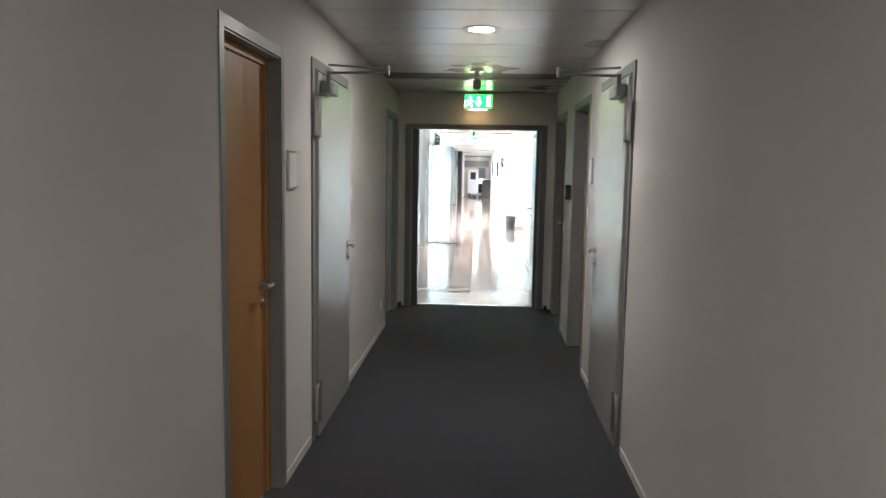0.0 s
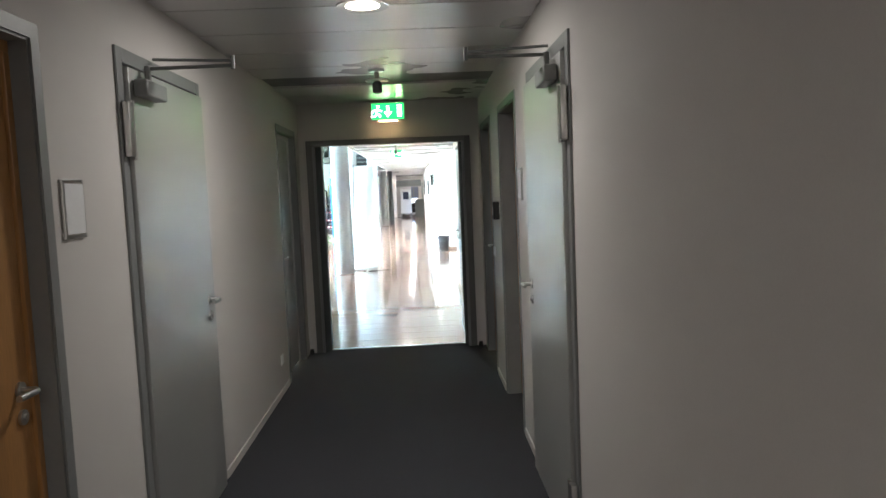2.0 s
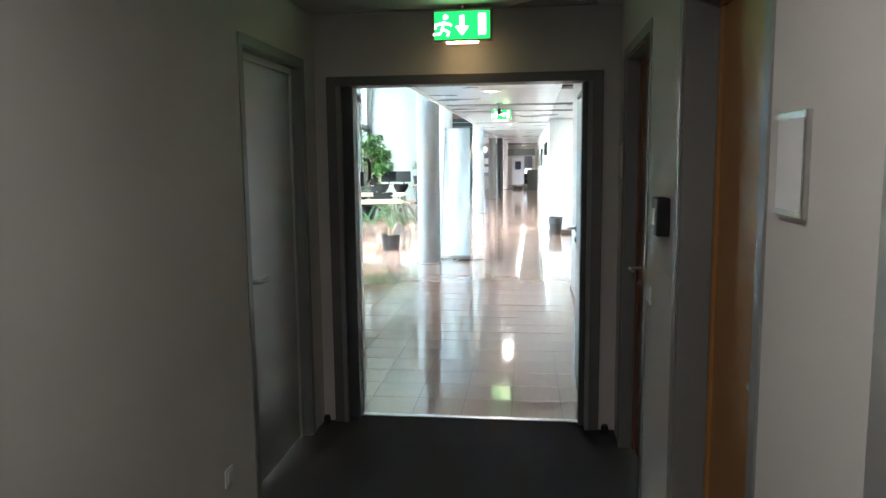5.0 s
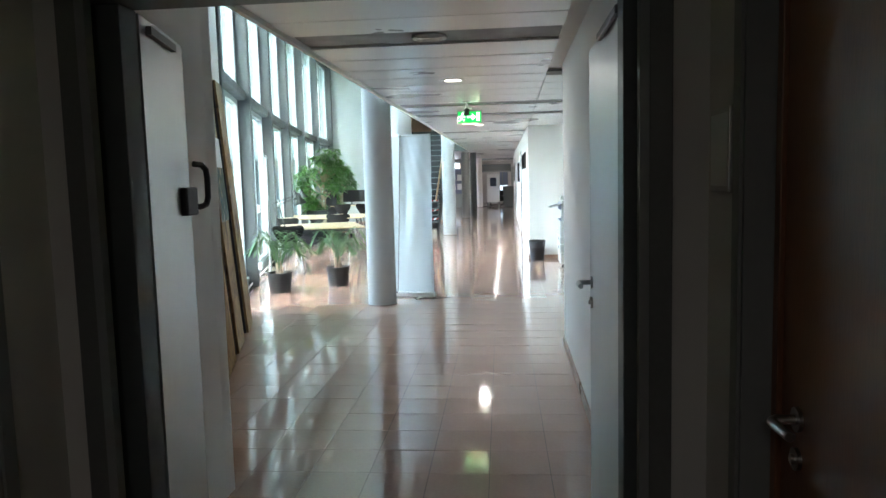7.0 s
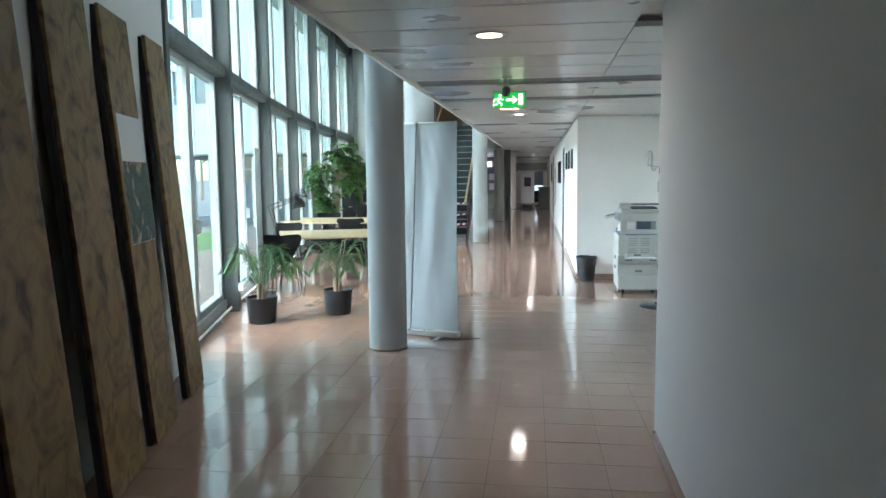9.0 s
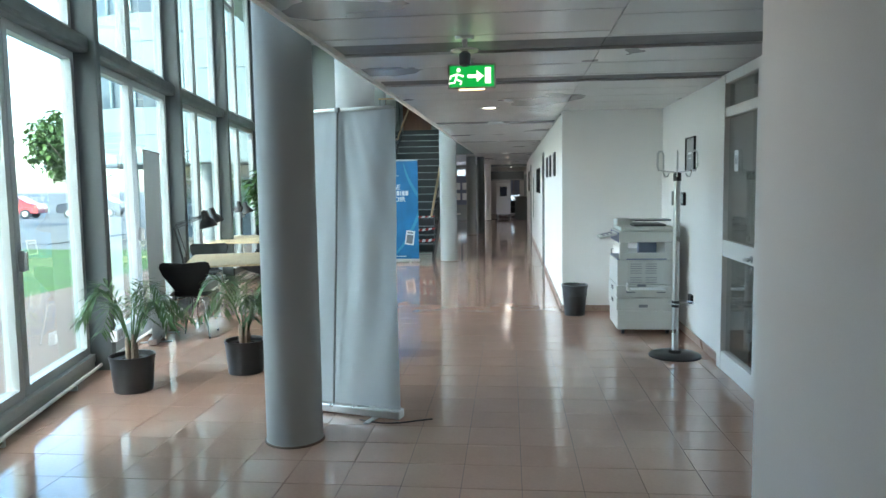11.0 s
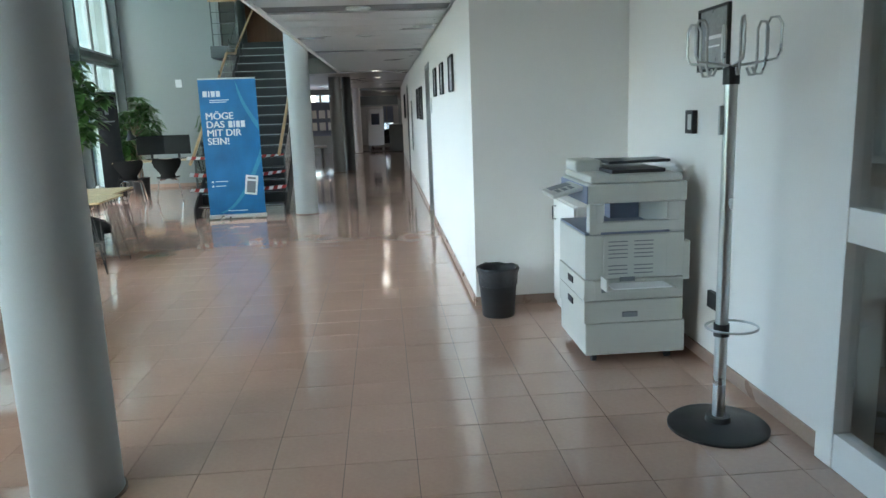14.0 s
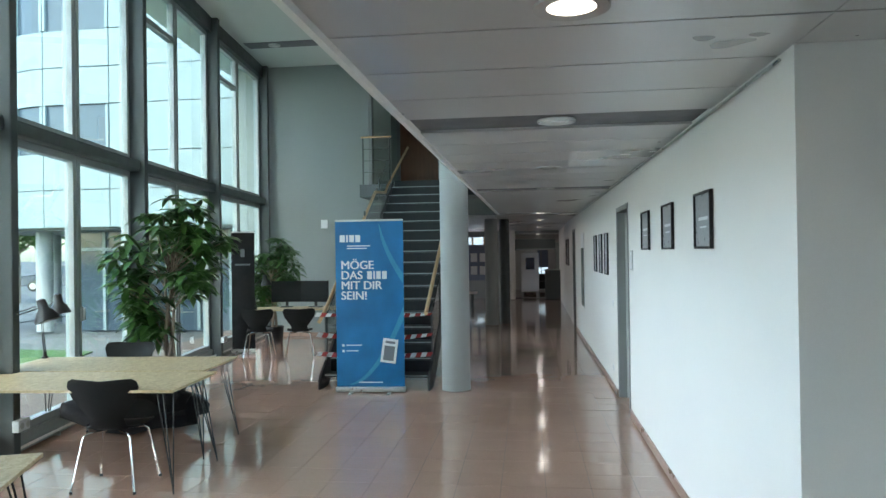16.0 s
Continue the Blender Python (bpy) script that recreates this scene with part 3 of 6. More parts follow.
def metal_door(name, x, side, y0, y1, ztop):
    """A flush fire door with closer and big hinges; hinges at y0, lever near y1. side: the way into the corridor."""
    s = side
    d = thing(name, pose(0, 0, 0), "closed brushed grey metal fire door with door closer", "door", "metal doors of the corridor", "structure")
    bm = NB()
    for a, b in ((y0, y0 + 0.06), (y1 - 0.05, y1)):
        box(bm, (x - s * 0.1, a, 0), (x + s * 0.012, b, ztop), 0.003)
    box(bm, (x - s * 0.1, y0 + 0.06, ztop - 0.06), (x + s * 0.012, y1 - 0.05, ztop), 0.003)
    part("door_frame", bm, STEEL, d, "grey steel door frame")
    part("leaf", box(NB(), (x - s * 0.03, y0 + 0.064, 0.008), (x + s * 0.03, y1 - 0.03, ztop - 0.075), 0.004), LEAF, d, "brushed metal door leaf")
    bm = NB()
    box(bm, (x - s * 0.09, y0 + 0.06, 0), (x - s * 0.05, y1 - 0.05, ztop - 0.06))
    part("backing", bm, STEEL, d)
    for z in (0.22, 1.90):
        bm = NB()
        box(bm, (x + s * 0.013, y0 + 0.012, z - 0.1), (x + s * 0.042, y0 + 0.062, z + 0.12), 0.004)
        tube(bm, [(x + s * 0.036, y0 + 0.064, z - 0.11), (x + s * 0.036, y0 + 0.064, z + 0.13)], 0.011, 10)
        part("hinge", bm, SATIN, d, "heavy steel hinge", True)
    closer = part("closer", box(NB(), (x + s * 0.032, y0 + 0.10, ztop - 0.19), (x + s * 0.09, y0 + 0.34, ztop - 0.12), 0.008), STEEL, d, "grey door closer body")
    bm = NB()
    tube(bm, [(x + s * 0.06, y0 + 0.2, ztop - 0.118), (x + s * 0.06, y0 + 0.2, ztop - 0.055)], 0.014, 10)
    tube(bm, [(x + s * 0.06, y0 + 0.2, ztop - 0.065), (x + s * 0.40, y0 + 0.27, ztop - 0.05)], 0.008, 8)
    tube(bm, [(x + s * 0.40, y0 + 0.27, ztop - 0.065), (x + s * 0.40, y0 + 0.27, ztop - 0.01)], 0.010, 8)
    tube(bm, [(x + s * 0.40, y0 + 0.27, ztop - 0.03), (x + s * 0.016, y0 + 0.4, ztop + 0.01)], 0.007, 8)
    part("arm", bm, STEEL, closer, "folding steel closer arm", True)
    hm = pose(x + s * 0.03, y1 - 0.13, 1.08, 0, 0, 90 * s)
    if s > 0:
        hm = hm @ Matrix.Diagonal((-1, 1, 1, 1))
    lever(d, hm)


metal_door("door_7", LEFT, 1, 5.84, 6.92, 2.24)
metal_door("door_8", RIGHT, -1, 5.84, 6.95, 2.24)

# ---- double door to the hall ----
dd = thing("door_9", pose(0, 0, 0), "wide open double door with grey metal leaves in a grey steel frame", "door", "", "structure")
bm = NB()
box(bm, (-0.675, ENDY - 0.02, 0), (-0.615, ENDY + 0.15, 2.145), 0.003)
box(bm, (0.905, ENDY - 0.02, 0), (0.965, ENDY + 0.15, 2.145), 0.003)
box(bm, (-0.615, ENDY - 0.02, 2.09), (0.905, ENDY + 0.15, 2.145), 0.003)
part("door_frame", bm, DARKSTEEL, dd, "dark grey steel door frame")
for a, b, lip in ((-0.615, -0.53, -0.588), (0.85, 0.905, 0.88)):
    part("door_stop", box(NB(), (a, ENDY + 0.05, 0), (b, ENDY + 0.148, 2.088), 0.003), MULLION, dd, "dark door stop with seal")
    part("frame_lip", box(NB(), (min(lip, -0.615 if lip < 0 else lip), ENDY - 0.024, 0), (max(lip, 0.905 if lip > 0 else lip), ENDY + 0.012, 2.088)), STEEL, dd, "lighter bright edge of the frame")
bm = NB()
slab(bm, [(-0.53, 10.36), (-0.58, 10.36), (-0.69, 10.86), (-0.64, 10.87)], 0.01, 2.085)
small = part("leaf", bm, LEAF, dd, "narrow grey metal leaf, open")
bm = NB()
slab(bm, [(-0.636, 10.84), (-0.69, 10.86), (-0.70, 10.90), (-0.645, 10.885)], 0.01, 2.085)
part("edge_strip", bm, STEEL, small, "grey edge strip")
bm = NB()
box(bm, (-0.62, 10.73, 1.47), (-0.585, 10.82, 1.57), 0.006)
part("lock_box", bm, BLACK, small, "black lock box")
bm = NB()
tube(bm, [(-0.60, 10.81, 1.50), (-0.59, 10.85, 1.498), (-0.585, 10.885, 1.505), (-0.583, 10.90, 1.53), (-0.583, 10.902, 1.60), (-0.584, 10.895, 1.635), (-0.59, 10.87, 1.652), (-0.605, 10.84, 1.655)], 0.011, 10)
part("pull_handle", bm, BLACK, small, "black curved pull handle", True)
bm = NB()
slab(bm, [(-0.541, 10.42), (-0.523, 10.42), (-0.588, 10.72), (-0.606, 10.72)], 2.035, 2.06)
part("closer_rail", bm, DARKSTEEL, small, "dark door closer rail")
bm = NB()
slab(bm, [(-0.6315, 10.80), (-0.6355, 10.82), (-0.6335, 10.822), (-0.6295, 10.802)], 0.02, 1.92)
part("groove", bm, BLACK, small, "dark upright groove")
bm = NB()
slab(bm, [(0.872, 10.37), (0.915, 10.37), (0.93, 11.40), (0.887, 11.40)], 0.01, 2.085)
wide = part("leaf", bm, LEAF, dd, "wide grey metal leaf, open")
part("closer_rail", box(NB(), (0.853, 10.42, 2.035), (0.871, 10.86, 2.06), 0.004), DARKSTEEL, wide, "dark door closer rail")
lever(dd, pose(0.884, 11.30, 1.13, 0, 0, -90.7))
part("threshold", box(NB(), (-0.61, 10.30, 0.0), (0.90, 10.345, 0.006)), SATIN, dd, "thin metal threshold strip")
for sx, nm in ((-0.72, "door_stopper"), (1.0, "door_stopper")):
    piece(nm, lathe(NB(), [(0.022, 0), (0.022, 0.03), (0.017, 0.05)], 16, (sx, ENDY - 0.05)), BLACK, "small black rubber door stopper on the carpet", "door stopper", True, "", "door stoppers")

# ---- lamps ----
def downlight(x, y, on, watts):
    d = thing("ceiling_lamp", pose(x, y, CEILZ), "round recessed ceiling lamp with pale rim" + (", lit" if on else ", unlit"), "ceiling lamp", "round ceiling lamps")
    bm = NB()
    lathe(bm, [(0.098, -0.004), (0.125, -0.008), (0.128, 0.004), (0.098, 0.004)], 32)
    part("rim", bm, SATIN, d, "pale metal rim", True)
    part("diffuser", lathe(NB(), [(0.097, -0.003), (0.05, -0.006), (0.01, -0.007)], 32), LAMPGLOW if on else OFFLAMP, d, "glowing diffuser" if on else "frosted diffuser", True)
    if on:
        li = new("lamp_light", bpy.data.lights.new("lamp_light", "AREA"))
        li.data.shape, li.data.size, li.data.energy, li.data.color = "DISK", 0.2, watts, (1.0, 0.95, 0.9)
        li.matrix_world = pose(x, y, CEILZ - 0.012)
    return d


# The lamps at 48.6 and 51.2 stand in for reflections in the transom.
# Those at 1.0 and -2.5 are unseen, added to light the near corridor.
for y, on, w in ((6.45, True, 0.24), (1.0, True, 0.37), (-2.5, True, 0.42), (15.3, True, 0.5), (21.4, True, 0.25), (25.9, False, 0), (33.75, True, 0.22), (37.1, True, 0.22), (42.5, True, 0.22), (45.4, True, 0.22), (48.6, True, 0.12), (51.2, True, 0.12)):
    downlight(0.2 if y < 10 else 0.02 if y < 30 else -0.01, y, on, w)

# ---- roll-up banners ----
def rollup(name, m, w, h, sheet_mat, label, sheet_label, fold=0.0, pole_mat=None, tilt=0.0):
    """x along the width, the print towards -y, the pole behind it."""
    r = thing(name, m, label, "banner")
    bm = NB()
    box(bm, (-w / 2 - 0.01, -0.045, 0.012), (w / 2 + 0.01, 0.045, 0.075), 0.012)
    part("base", bm, SATIN, r, "silver base housing")
    for sx in (-0.28, 0.28):
        bm = NB()
        box(bm, (sx * w - 0.02, -0.16, 0.0), (sx * w + 0.02, 0.16, 0.011), 0.003)
        part("foot", bm, SATIN, r)
    bm = NB()
    nx, nz = 36, 24
    grid = [[None] * (nz + 1) for _ in range(nx + 1)]
    for i in range(nx + 1):
        for j in range(nz + 1):
            u, v = i / nx, j / nz
            d = 0.010 * math.sin(6.0 * u + 2.5 * v) * (1 - v) * v * 3 + fold * math.sin(17 * u + 5 * v) * (0.3 + v * (1 - v) * 2)
            d += 0.45 * fold * math.sin(16 * (u - 0.5) / (1.2 - v)) * v * (1 - u * (1 - u))
            grid[i][j] = bm.verts.new((-w / 2 + u * w, d, 0.07 + v * (h - 0.09)))
    for i in range(nx):
        for j in range(nz):
            bm.faces.new((grid[i][j], grid[i + 1][j], grid[i + 1][j + 1], grid[i][j + 1]))
    ext = bmesh.ops.extrude_face_region(bm, geom=bm.faces[:])
    bmesh.ops.translate(bm, verts=[v for v in ext["geom"] if isinstance(v, bmesh.types.BMVert)], vec=(0, 0.0015, 0))
    sheet = part("sheet", bm, sheet_mat, r, sheet_label, True)
    part("top_rail", box(NB(), (-w / 2, -0.010, h - 0.024), (w / 2, 0.014, h), 0.004), SATIN, r, "silver top rail")
    bm = NB()
    tube(bm, [(tilt, 0.03, 0.07), (tilt * 0.4, 0.035, h * 0.5), (0, 0.02, h - 0.012)], 0.008, 10)
    box(bm, (-0.015, 0.012, h - 0.03), (0.015, 0.034, h + 0.004), 0.003)
    part("pole", bm, pole_mat or SATIN, r, "thin metal support pole", True)
    return r, sheet


def words(text, size, m, mat, parent, name="lettering", thick=0.004):
    cu = bpy.data.curves.new(name, "FONT")
    cu.body, cu.size, cu.extrude = text, size, 0.0008
    tmp = new(name, cu)
    me = bpy.data.meshes.new_from_object(tmp.evaluated_get(bpy.context.evaluated_depsgraph_get()))
    bpy.data.objects.remove(tmp)
    bold = NB()
    for k in range(3):
        a = len(bold.verts)
        bold.from_mesh(me)
        bold.verts.ensure_lookup_table()
        for v in bold.verts[a:]:
            v.co += Vector(((k - 1) * thick, (k % 2) * thick * 0.5, k * 0.0002))
    bold.to_mesh(me)
    bold.free()
    me.materials.append(mat)
    ob = new(name, me)
    ob.parent = parent
    ob.matrix_local = m
    return ob


BW, BH = 0.85, 2.15
blue, sheet = rollup("roll_up_banner", pose(-2.16, 27.78, 0, 0, 0, 3.5), BW, BH, BLUE, "blue roll-up banner with white lettering before the stairs", "blue printed sheet")
FY = -0.020
for k, (txt, x) in enumerate((("MÖGE", 0.0), ("DAS", 0.0), ("MIT DIR", 0.0), ("SEIN!", 0.0))):
    words(txt, 0.146, pose(-BW / 2 + 0.07 + x, FY, 1.535 - 0.126 * k, 90, 0, 0), LETTER, sheet, thick=0.0042)


def block_word(x, z, h, widths, gap, parent):
    """A mark drawn as plain upright blocks."""
    bm = NB()
    for wd in widths:
        box(bm, (x, FY - 0.0006, z), (x + wd, FY + 0.0006, z + h))
        x += wd + gap
    part("mark", bm, LETTER, parent)


block_word(-BW / 2 + 0.40, 1.535 - 0.126, 0.098, (0.06, 0.022, 0.055, 0.06), 0.016, sheet)
block_word(-BW / 2 + 0.06, 1.87, 0.088, (0.065, 0.024, 0.06, 0.06), 0.016, sheet)
for z, x0, x1 in ((1.815, 0.15, 0.44), (1.785, 0.15, 0.40), (0.585, 0.13, 0.32), (0.515, 0.13, 0.28), (0.125, 0.28, 0.58)):
    part("print_row", box(NB(), (-BW / 2 + x0, FY - 0.0006, z), (-BW / 2 + x1, FY + 0.0006, z + 0.013)), LETTER, sheet, "row of small white print")
for z in (0.575, 0.505):
    part("print_icon", box(NB(), (-BW / 2 + 0.075, FY - 0.0006, z), (-BW / 2 + 0.105, FY + 0.0006, z + 0.03)), LETTER, sheet, "small white icon")
bm = NB()
box(bm, (-0.095, -0.001, -0.15), (0.095, 0.001, 0.15))
card = part("card_print", bm, PAPER, sheet, "tilted white printed card")
card.matrix_local = pose(0.24, FY - 0.002, 0.52, 0, 8, 0)
part("card_field", box(NB(), (-0.065, -0.0022, -0.12), (0.065, -0.0012, 0.06)), INK, card, "grey printed square")
part("card_line", box(NB(), (-0.06, -0.0022, 0.09), (0.06, -0.0012, 0.12)), INK, card)
bm = NB()
pts = [(-0.25 + 0.675 * k / 15, 0.10 + 0.82 * (k / 15) ** 1.9) for k in range(16)]
for a, b in zip(pts, pts[1:]):
    wa, wb = 0.012 + 0.22 * (a[0] + 0.25), 0.012 + 0.22 * (b[0] + 0.25)
    bm.faces.new([bm.verts.new((q[0], FY + 0.003, q[1])) for q in (a, b, (b[0], b[1] + wb), (a[0], a[1] + wa))])
part("swoosh", bm, CYAN, sheet, "light blue curved stripe")
bm = NB()
pts = [(0.12 + 0.30 * k / 11, 2.10 - 0.75 * (k / 11) ** 0.6) for k in range(12)]
for a, b in zip(pts, pts[1:]):
    bm.faces.new([bm.verts.new((q[0], FY + 0.003, q[1])) for q in (a, b, (b[0], min(2.1, b[1] + 0.12)), (a[0], min(2.1, a[1] + 0.12)))])
part("swoosh", bm, CYAN, sheet, "light blue curved stripe")

rollup("roll_up_banner", pose(-0.875, 17.74, 0, 0, 0, 163.7), 0.85, 2.15, FABRIC, "grey-white roll-up banner turned away, beside the column", "pale grey back of the sheet", 0.016, STEEL, 0.09)
rollup("roll_up_banner", pose(-3.55, 20.22, 0, 0, 0, 107.7), 0.90, 2.02, FABRIC, "pale roll-up banner turned away, beside the window", "pale grey back of the sheet")
dark, sheet = rollup("roll_up_banner", pose(-5.25, 31.2, 0, 0, 0, 12), 0.40, 2.15, BLACKFABRIC, "narrow black roll-up banner by the glass front", "black printed sheet")
bm = NB()
box(bm, (-0.13, -0.0225, 1.55), (0.13, -0.0205, 1.58))
box(bm, (-0.035, -0.0225, 1.70), (0.035, -0.0205, 1.84))
part("mark", bm, INK, sheet)


# ---- tables and chairs ----
def hairpin_table(name, m, w, d, label):
    """Chipboard top on four hairpin legs; the origin lies on the floor at its middle."""
    t = thing(name, m, label, "table", "chipboard tables")
    part("tabletop", box(NB(), (-w / 2, -d / 2, 0.732), (w / 2, d / 2, 0.752), 0.003), CHIPS, t, "pressed wood-chip top")
    for sx in (-1, 1):
        for sy in (-1, 1):
            bm = NB()
            x, y = sx * (w / 2 - 0.09), sy * (d / 2 - 0.09)
            fx, fy = x + sx * 0.085, y + sy * 0.085
            box(bm, (x - 0.06, y - 0.06, 0.727), (x + 0.06, y + 0.06, 0.7315))
            for dx, dy in ((0.055, -0.03), (-0.03, 0.055), (0.05, 0.05)):
                tube(bm, [(x + dx * -sx, y + dy * -sy, 0.728), (fx, fy, 0.02), (fx, fy, 0.0)], 0.0055, 6)
            part("leg", bm, BLACK, t, "black hairpin leg", True)
    return t


hairpin_table("table", pose(-3.71, 24.31, 0, 0, 0, 3.5), 1.92, 0.84, "chipboard table with black hairpin legs, pushed to another")
hairpin_table("table", pose(-3.90, 25.18, 0, 0, 0, 3.5), 1.92, 0.84, "chipboard table with black hairpin legs, pushed to another")
hairpin_table("table", pose(-2.83, 21.02, 0, 0, 0, 20), 1.42, 0.76, "chipboard table with black hairpin legs and desk lamps")
hairpin_table("table", pose(-3.09, 21.74, 0, 0, 0, 20), 1.42, 0.76, "chipboard table with black hairpin legs and desk lamps")
hairpin_table("table", pose(-4.5, 31.75, 0, 0, 0, 14), 1.75, 0.8, "chipboard table with black hairpin legs by the stairs")


def shell_chair(m, label):
    """A bent-ply shell chair on four chrome legs, facing +y."""
    c = thing("chair", m, label, "chair", "black shell chairs")
    prof = [(0.235, 0.425, 0.33), (0.215, 0.44, 0.39), (0.14, 0.448, 0.42), (0.03, 0.443, 0.425), (-0.07, 0.437, 0.40), (-0.135, 0.445, 0.34), (-0.17, 0.475, 0.28), (-0.19, 0.53, 0.26), (-0.205, 0.60, 0.36), (-0.225, 0.69, 0.48), (-0.243, 0.775, 0.535), (-0.255, 0.82, 0.51), (-0.258, 0.838, 0.44)]
    for name, lo, hi in (("seat", 0, 7), ("backrest", 6, 12)):
        bm = NB()
        n = 10
        rows = []
        for y, z, w in prof[lo:hi + 1]:
            back = z > 0.46
            row = []
            for k in range(n + 1):
                u = k / n * 2 - 1
                bend = 0.045 * u * u if back else 0.0
                sag = 0.018 * u * u if not back else 0.0
                dip = -0.022 * (1 - abs(u)) ** 1.5 * max(0, (z - 0.80) / 0.03) * 0.6 if z > 0.80 else 0
                row.append(bm.verts.new((u * w / 2, y + bend, z + sag + dip)))
            rows.append(row)
        for a, b in zip(rows, rows[1:]):
            for k in range(n):
                bm.faces.new((a[k], a[k + 1], b[k + 1], b[k]))
        bmesh.ops.recalc_face_normals(bm, faces=bm.faces)
        bmesh.ops.solidify(bm, geom=bm.faces[:], thickness=0.011)
        part(name, bm, CHAIRBLACK, c, "black bent shell", True)
    for sx in (-1, 1):
        for sy in (-1, 1):
            bm = NB()
            tube(bm, [(0.05 * sx, 0.05 * sy, 0.425), (0.15 * sx, 0.13 * sy, 0.418), (0.175 * sx, 0.15 * sy, 0.395), (0.235 * sx, 0.215 * sy, 0.012)], 0.0085, 8)
            leg = part("leg", bm, CHROME, c, "chrome tube leg", True)
            bm = NB()
            lathe(bm, [(0.012, 0), (0.012, 0.02)], 10, (0.236 * sx, 0.216 * sy))
            part("glide", bm, BLACK, leg, "black foot glide", True)
    return c


first = shell_chair(pose(-3.27, 24.12, 0, 0, 0, 5), "black shell chair on chrome legs at a chipboard table")
for x, y, a in ((-4.30, 25.86, 184), (-3.25, 20.35, 12), (-4.0, 22.45, 192), (-4.72, 30.6, 12), (-4.07, 30.75, 16)):
    copy_thing(first, pose(x, y, 0, 0, 0, a))


def desk_lamp(m, lean, label):
    """A clamped two-arm work lamp; the head hangs forward along +x."""
    l = thing("desk_lamp", m, label, "desk lamp", "black desk lamps")
    bm = NB()
    box(bm, (-0.03, -0.025, -0.05), (0.02, 0.025, 0.022), 0.004)
    lathe(bm, [(0.016, 0.022), (0.016, 0.07)], 12)
    part("clamp", bm, BLACK, l, "black table clamp", True)
    e, tip = Vector((-0.10 * lean, 0, 0.42)), Vector((0.32 * lean + 0.02, 0, 0.56))
    bm = NB()
    tube(bm, [(0, 0.012, 0.06), e + Vector((0, 0.012, 0))], 0.006, 8)
    tube(bm, [(0, -0.012, 0.06), e + Vector((0, -0.012, 0))], 0.006, 8)
    tube(bm, [e - Vector((0, 0.02, 0)), e + Vector((0, 0.02, 0))], 0.012, 10)
    part("lower_arm", bm, BLACK, l, "", True)
    bm = NB()
    tube(bm, [e + Vector((0, 0.010, 0)), tip + Vector((0, 0.010, 0))], 0.006, 8)
    tube(bm, [e + Vector((0, -0.010, 0.02)), tip + Vector((0, -0.010, 0.02))], 0.005, 8)
    part("upper_arm", bm, BLACK, l, "", True)
    bm = NB()
    lathe(bm, [(0.10, -0.11), (0.097, -0.09), (0.07, -0.03), (0.042, 0.0), (0.036, 0.075), (0.014, 0.088)], 24)
    s = part("shade", bm, BLACK, l, "black bell-shaped shade", True)
    s.matrix_local = Matrix.Translation(tip) @ pose(0, 0, -0.02, 0, -18 * lean, 0)
    return l


desk_lamp(pose(-3.36, 20.44, 0.752, 0, 0, 4), 0.8, "black clamp desk lamp on the chipboard table")
desk_lamp(pose(-3.76, 21.35, 0.752, 0, 0, 20), 1.0, "black clamp desk lamp on the chipboard table")
desk_lamp(pose(-4.60, 24.62, 0.752, 0, 0, 8), 1.0, "black clamp desk lamp on the chipboard table")
desk_lamp(pose(-4.84, 25.46, 0.752, 0, 0, 0), 0.4, "black clamp desk lamp on the chipboard table")
desk_lamp(pose(-5.1, 31.4, 0.752, 0, 0, 0), 0.5, "black clamp desk lamp on the chipboard table")


# ---- plants ----
def leaflet(bm, base, d, n, length, width):
    """A folded pointed leaf from base along d."""
    side = d.cross(n).normalized()
    pts = []
    for t, w, drop in ((0.0, 0.1, 0.0), (0.35, 1.0, -0.02), (0.7, 0.75, -0.10), (1.0, 0.0, -0.24)):
        p = base + d * length * t + Vector((0, 0, drop * length))
        pts.append((p, side * width * w / 2))
    c = [bm.verts.new(p) for p, _ in pts]
    up = n * width * 0.14
    for s in (1, -1):
        r = [bm.verts.new(p + q * s + up) for p, q in pts[:3]] + [c[3]]
        bm.faces.new((c[0], c[1], r[1], r[0]) if s > 0 else (c[0], r[0], r[1], c[1]))
        bm.faces.new((c[1], c[2], r[2], r[1]) if s > 0 else (c[1], r[1], r[2], c[2]))
        bm.faces.new((c[2], c[3], r[2]) if s > 0 else (c[2], r[2], c[3]))


def leaf_thin(name, bm, mat, parent, label):
    me = bpy.data.meshes.new(name)
    bm.to_mesh(me)
    bm.free()
    me.materials.append(mat)
    for p in me.polygons:
        p.use_smooth = True
    ob = new(name, me)
    ob.parent = parent
    return tagged(ob, label)


def pot(parent, r, h):
    bm = NB()
    lathe(bm, [(r * 0.84, 0), (r * 0.86, 0.01), (r * 0.98, h * 0.9), (r, h * 0.9), (r * 1.02, h), (r * 0.94, h), (r * 0.92, h - 0.03)], 32)
    p = part("pot", bm, BLACK, parent, "black plastic plant pot", True)
    part("soil", lathe(NB(), [(r * 0.9, h - 0.06), (r * 0.88, h - 0.035), (0.01, h - 0.025)], 24), SOIL, p, "dark soil", True)


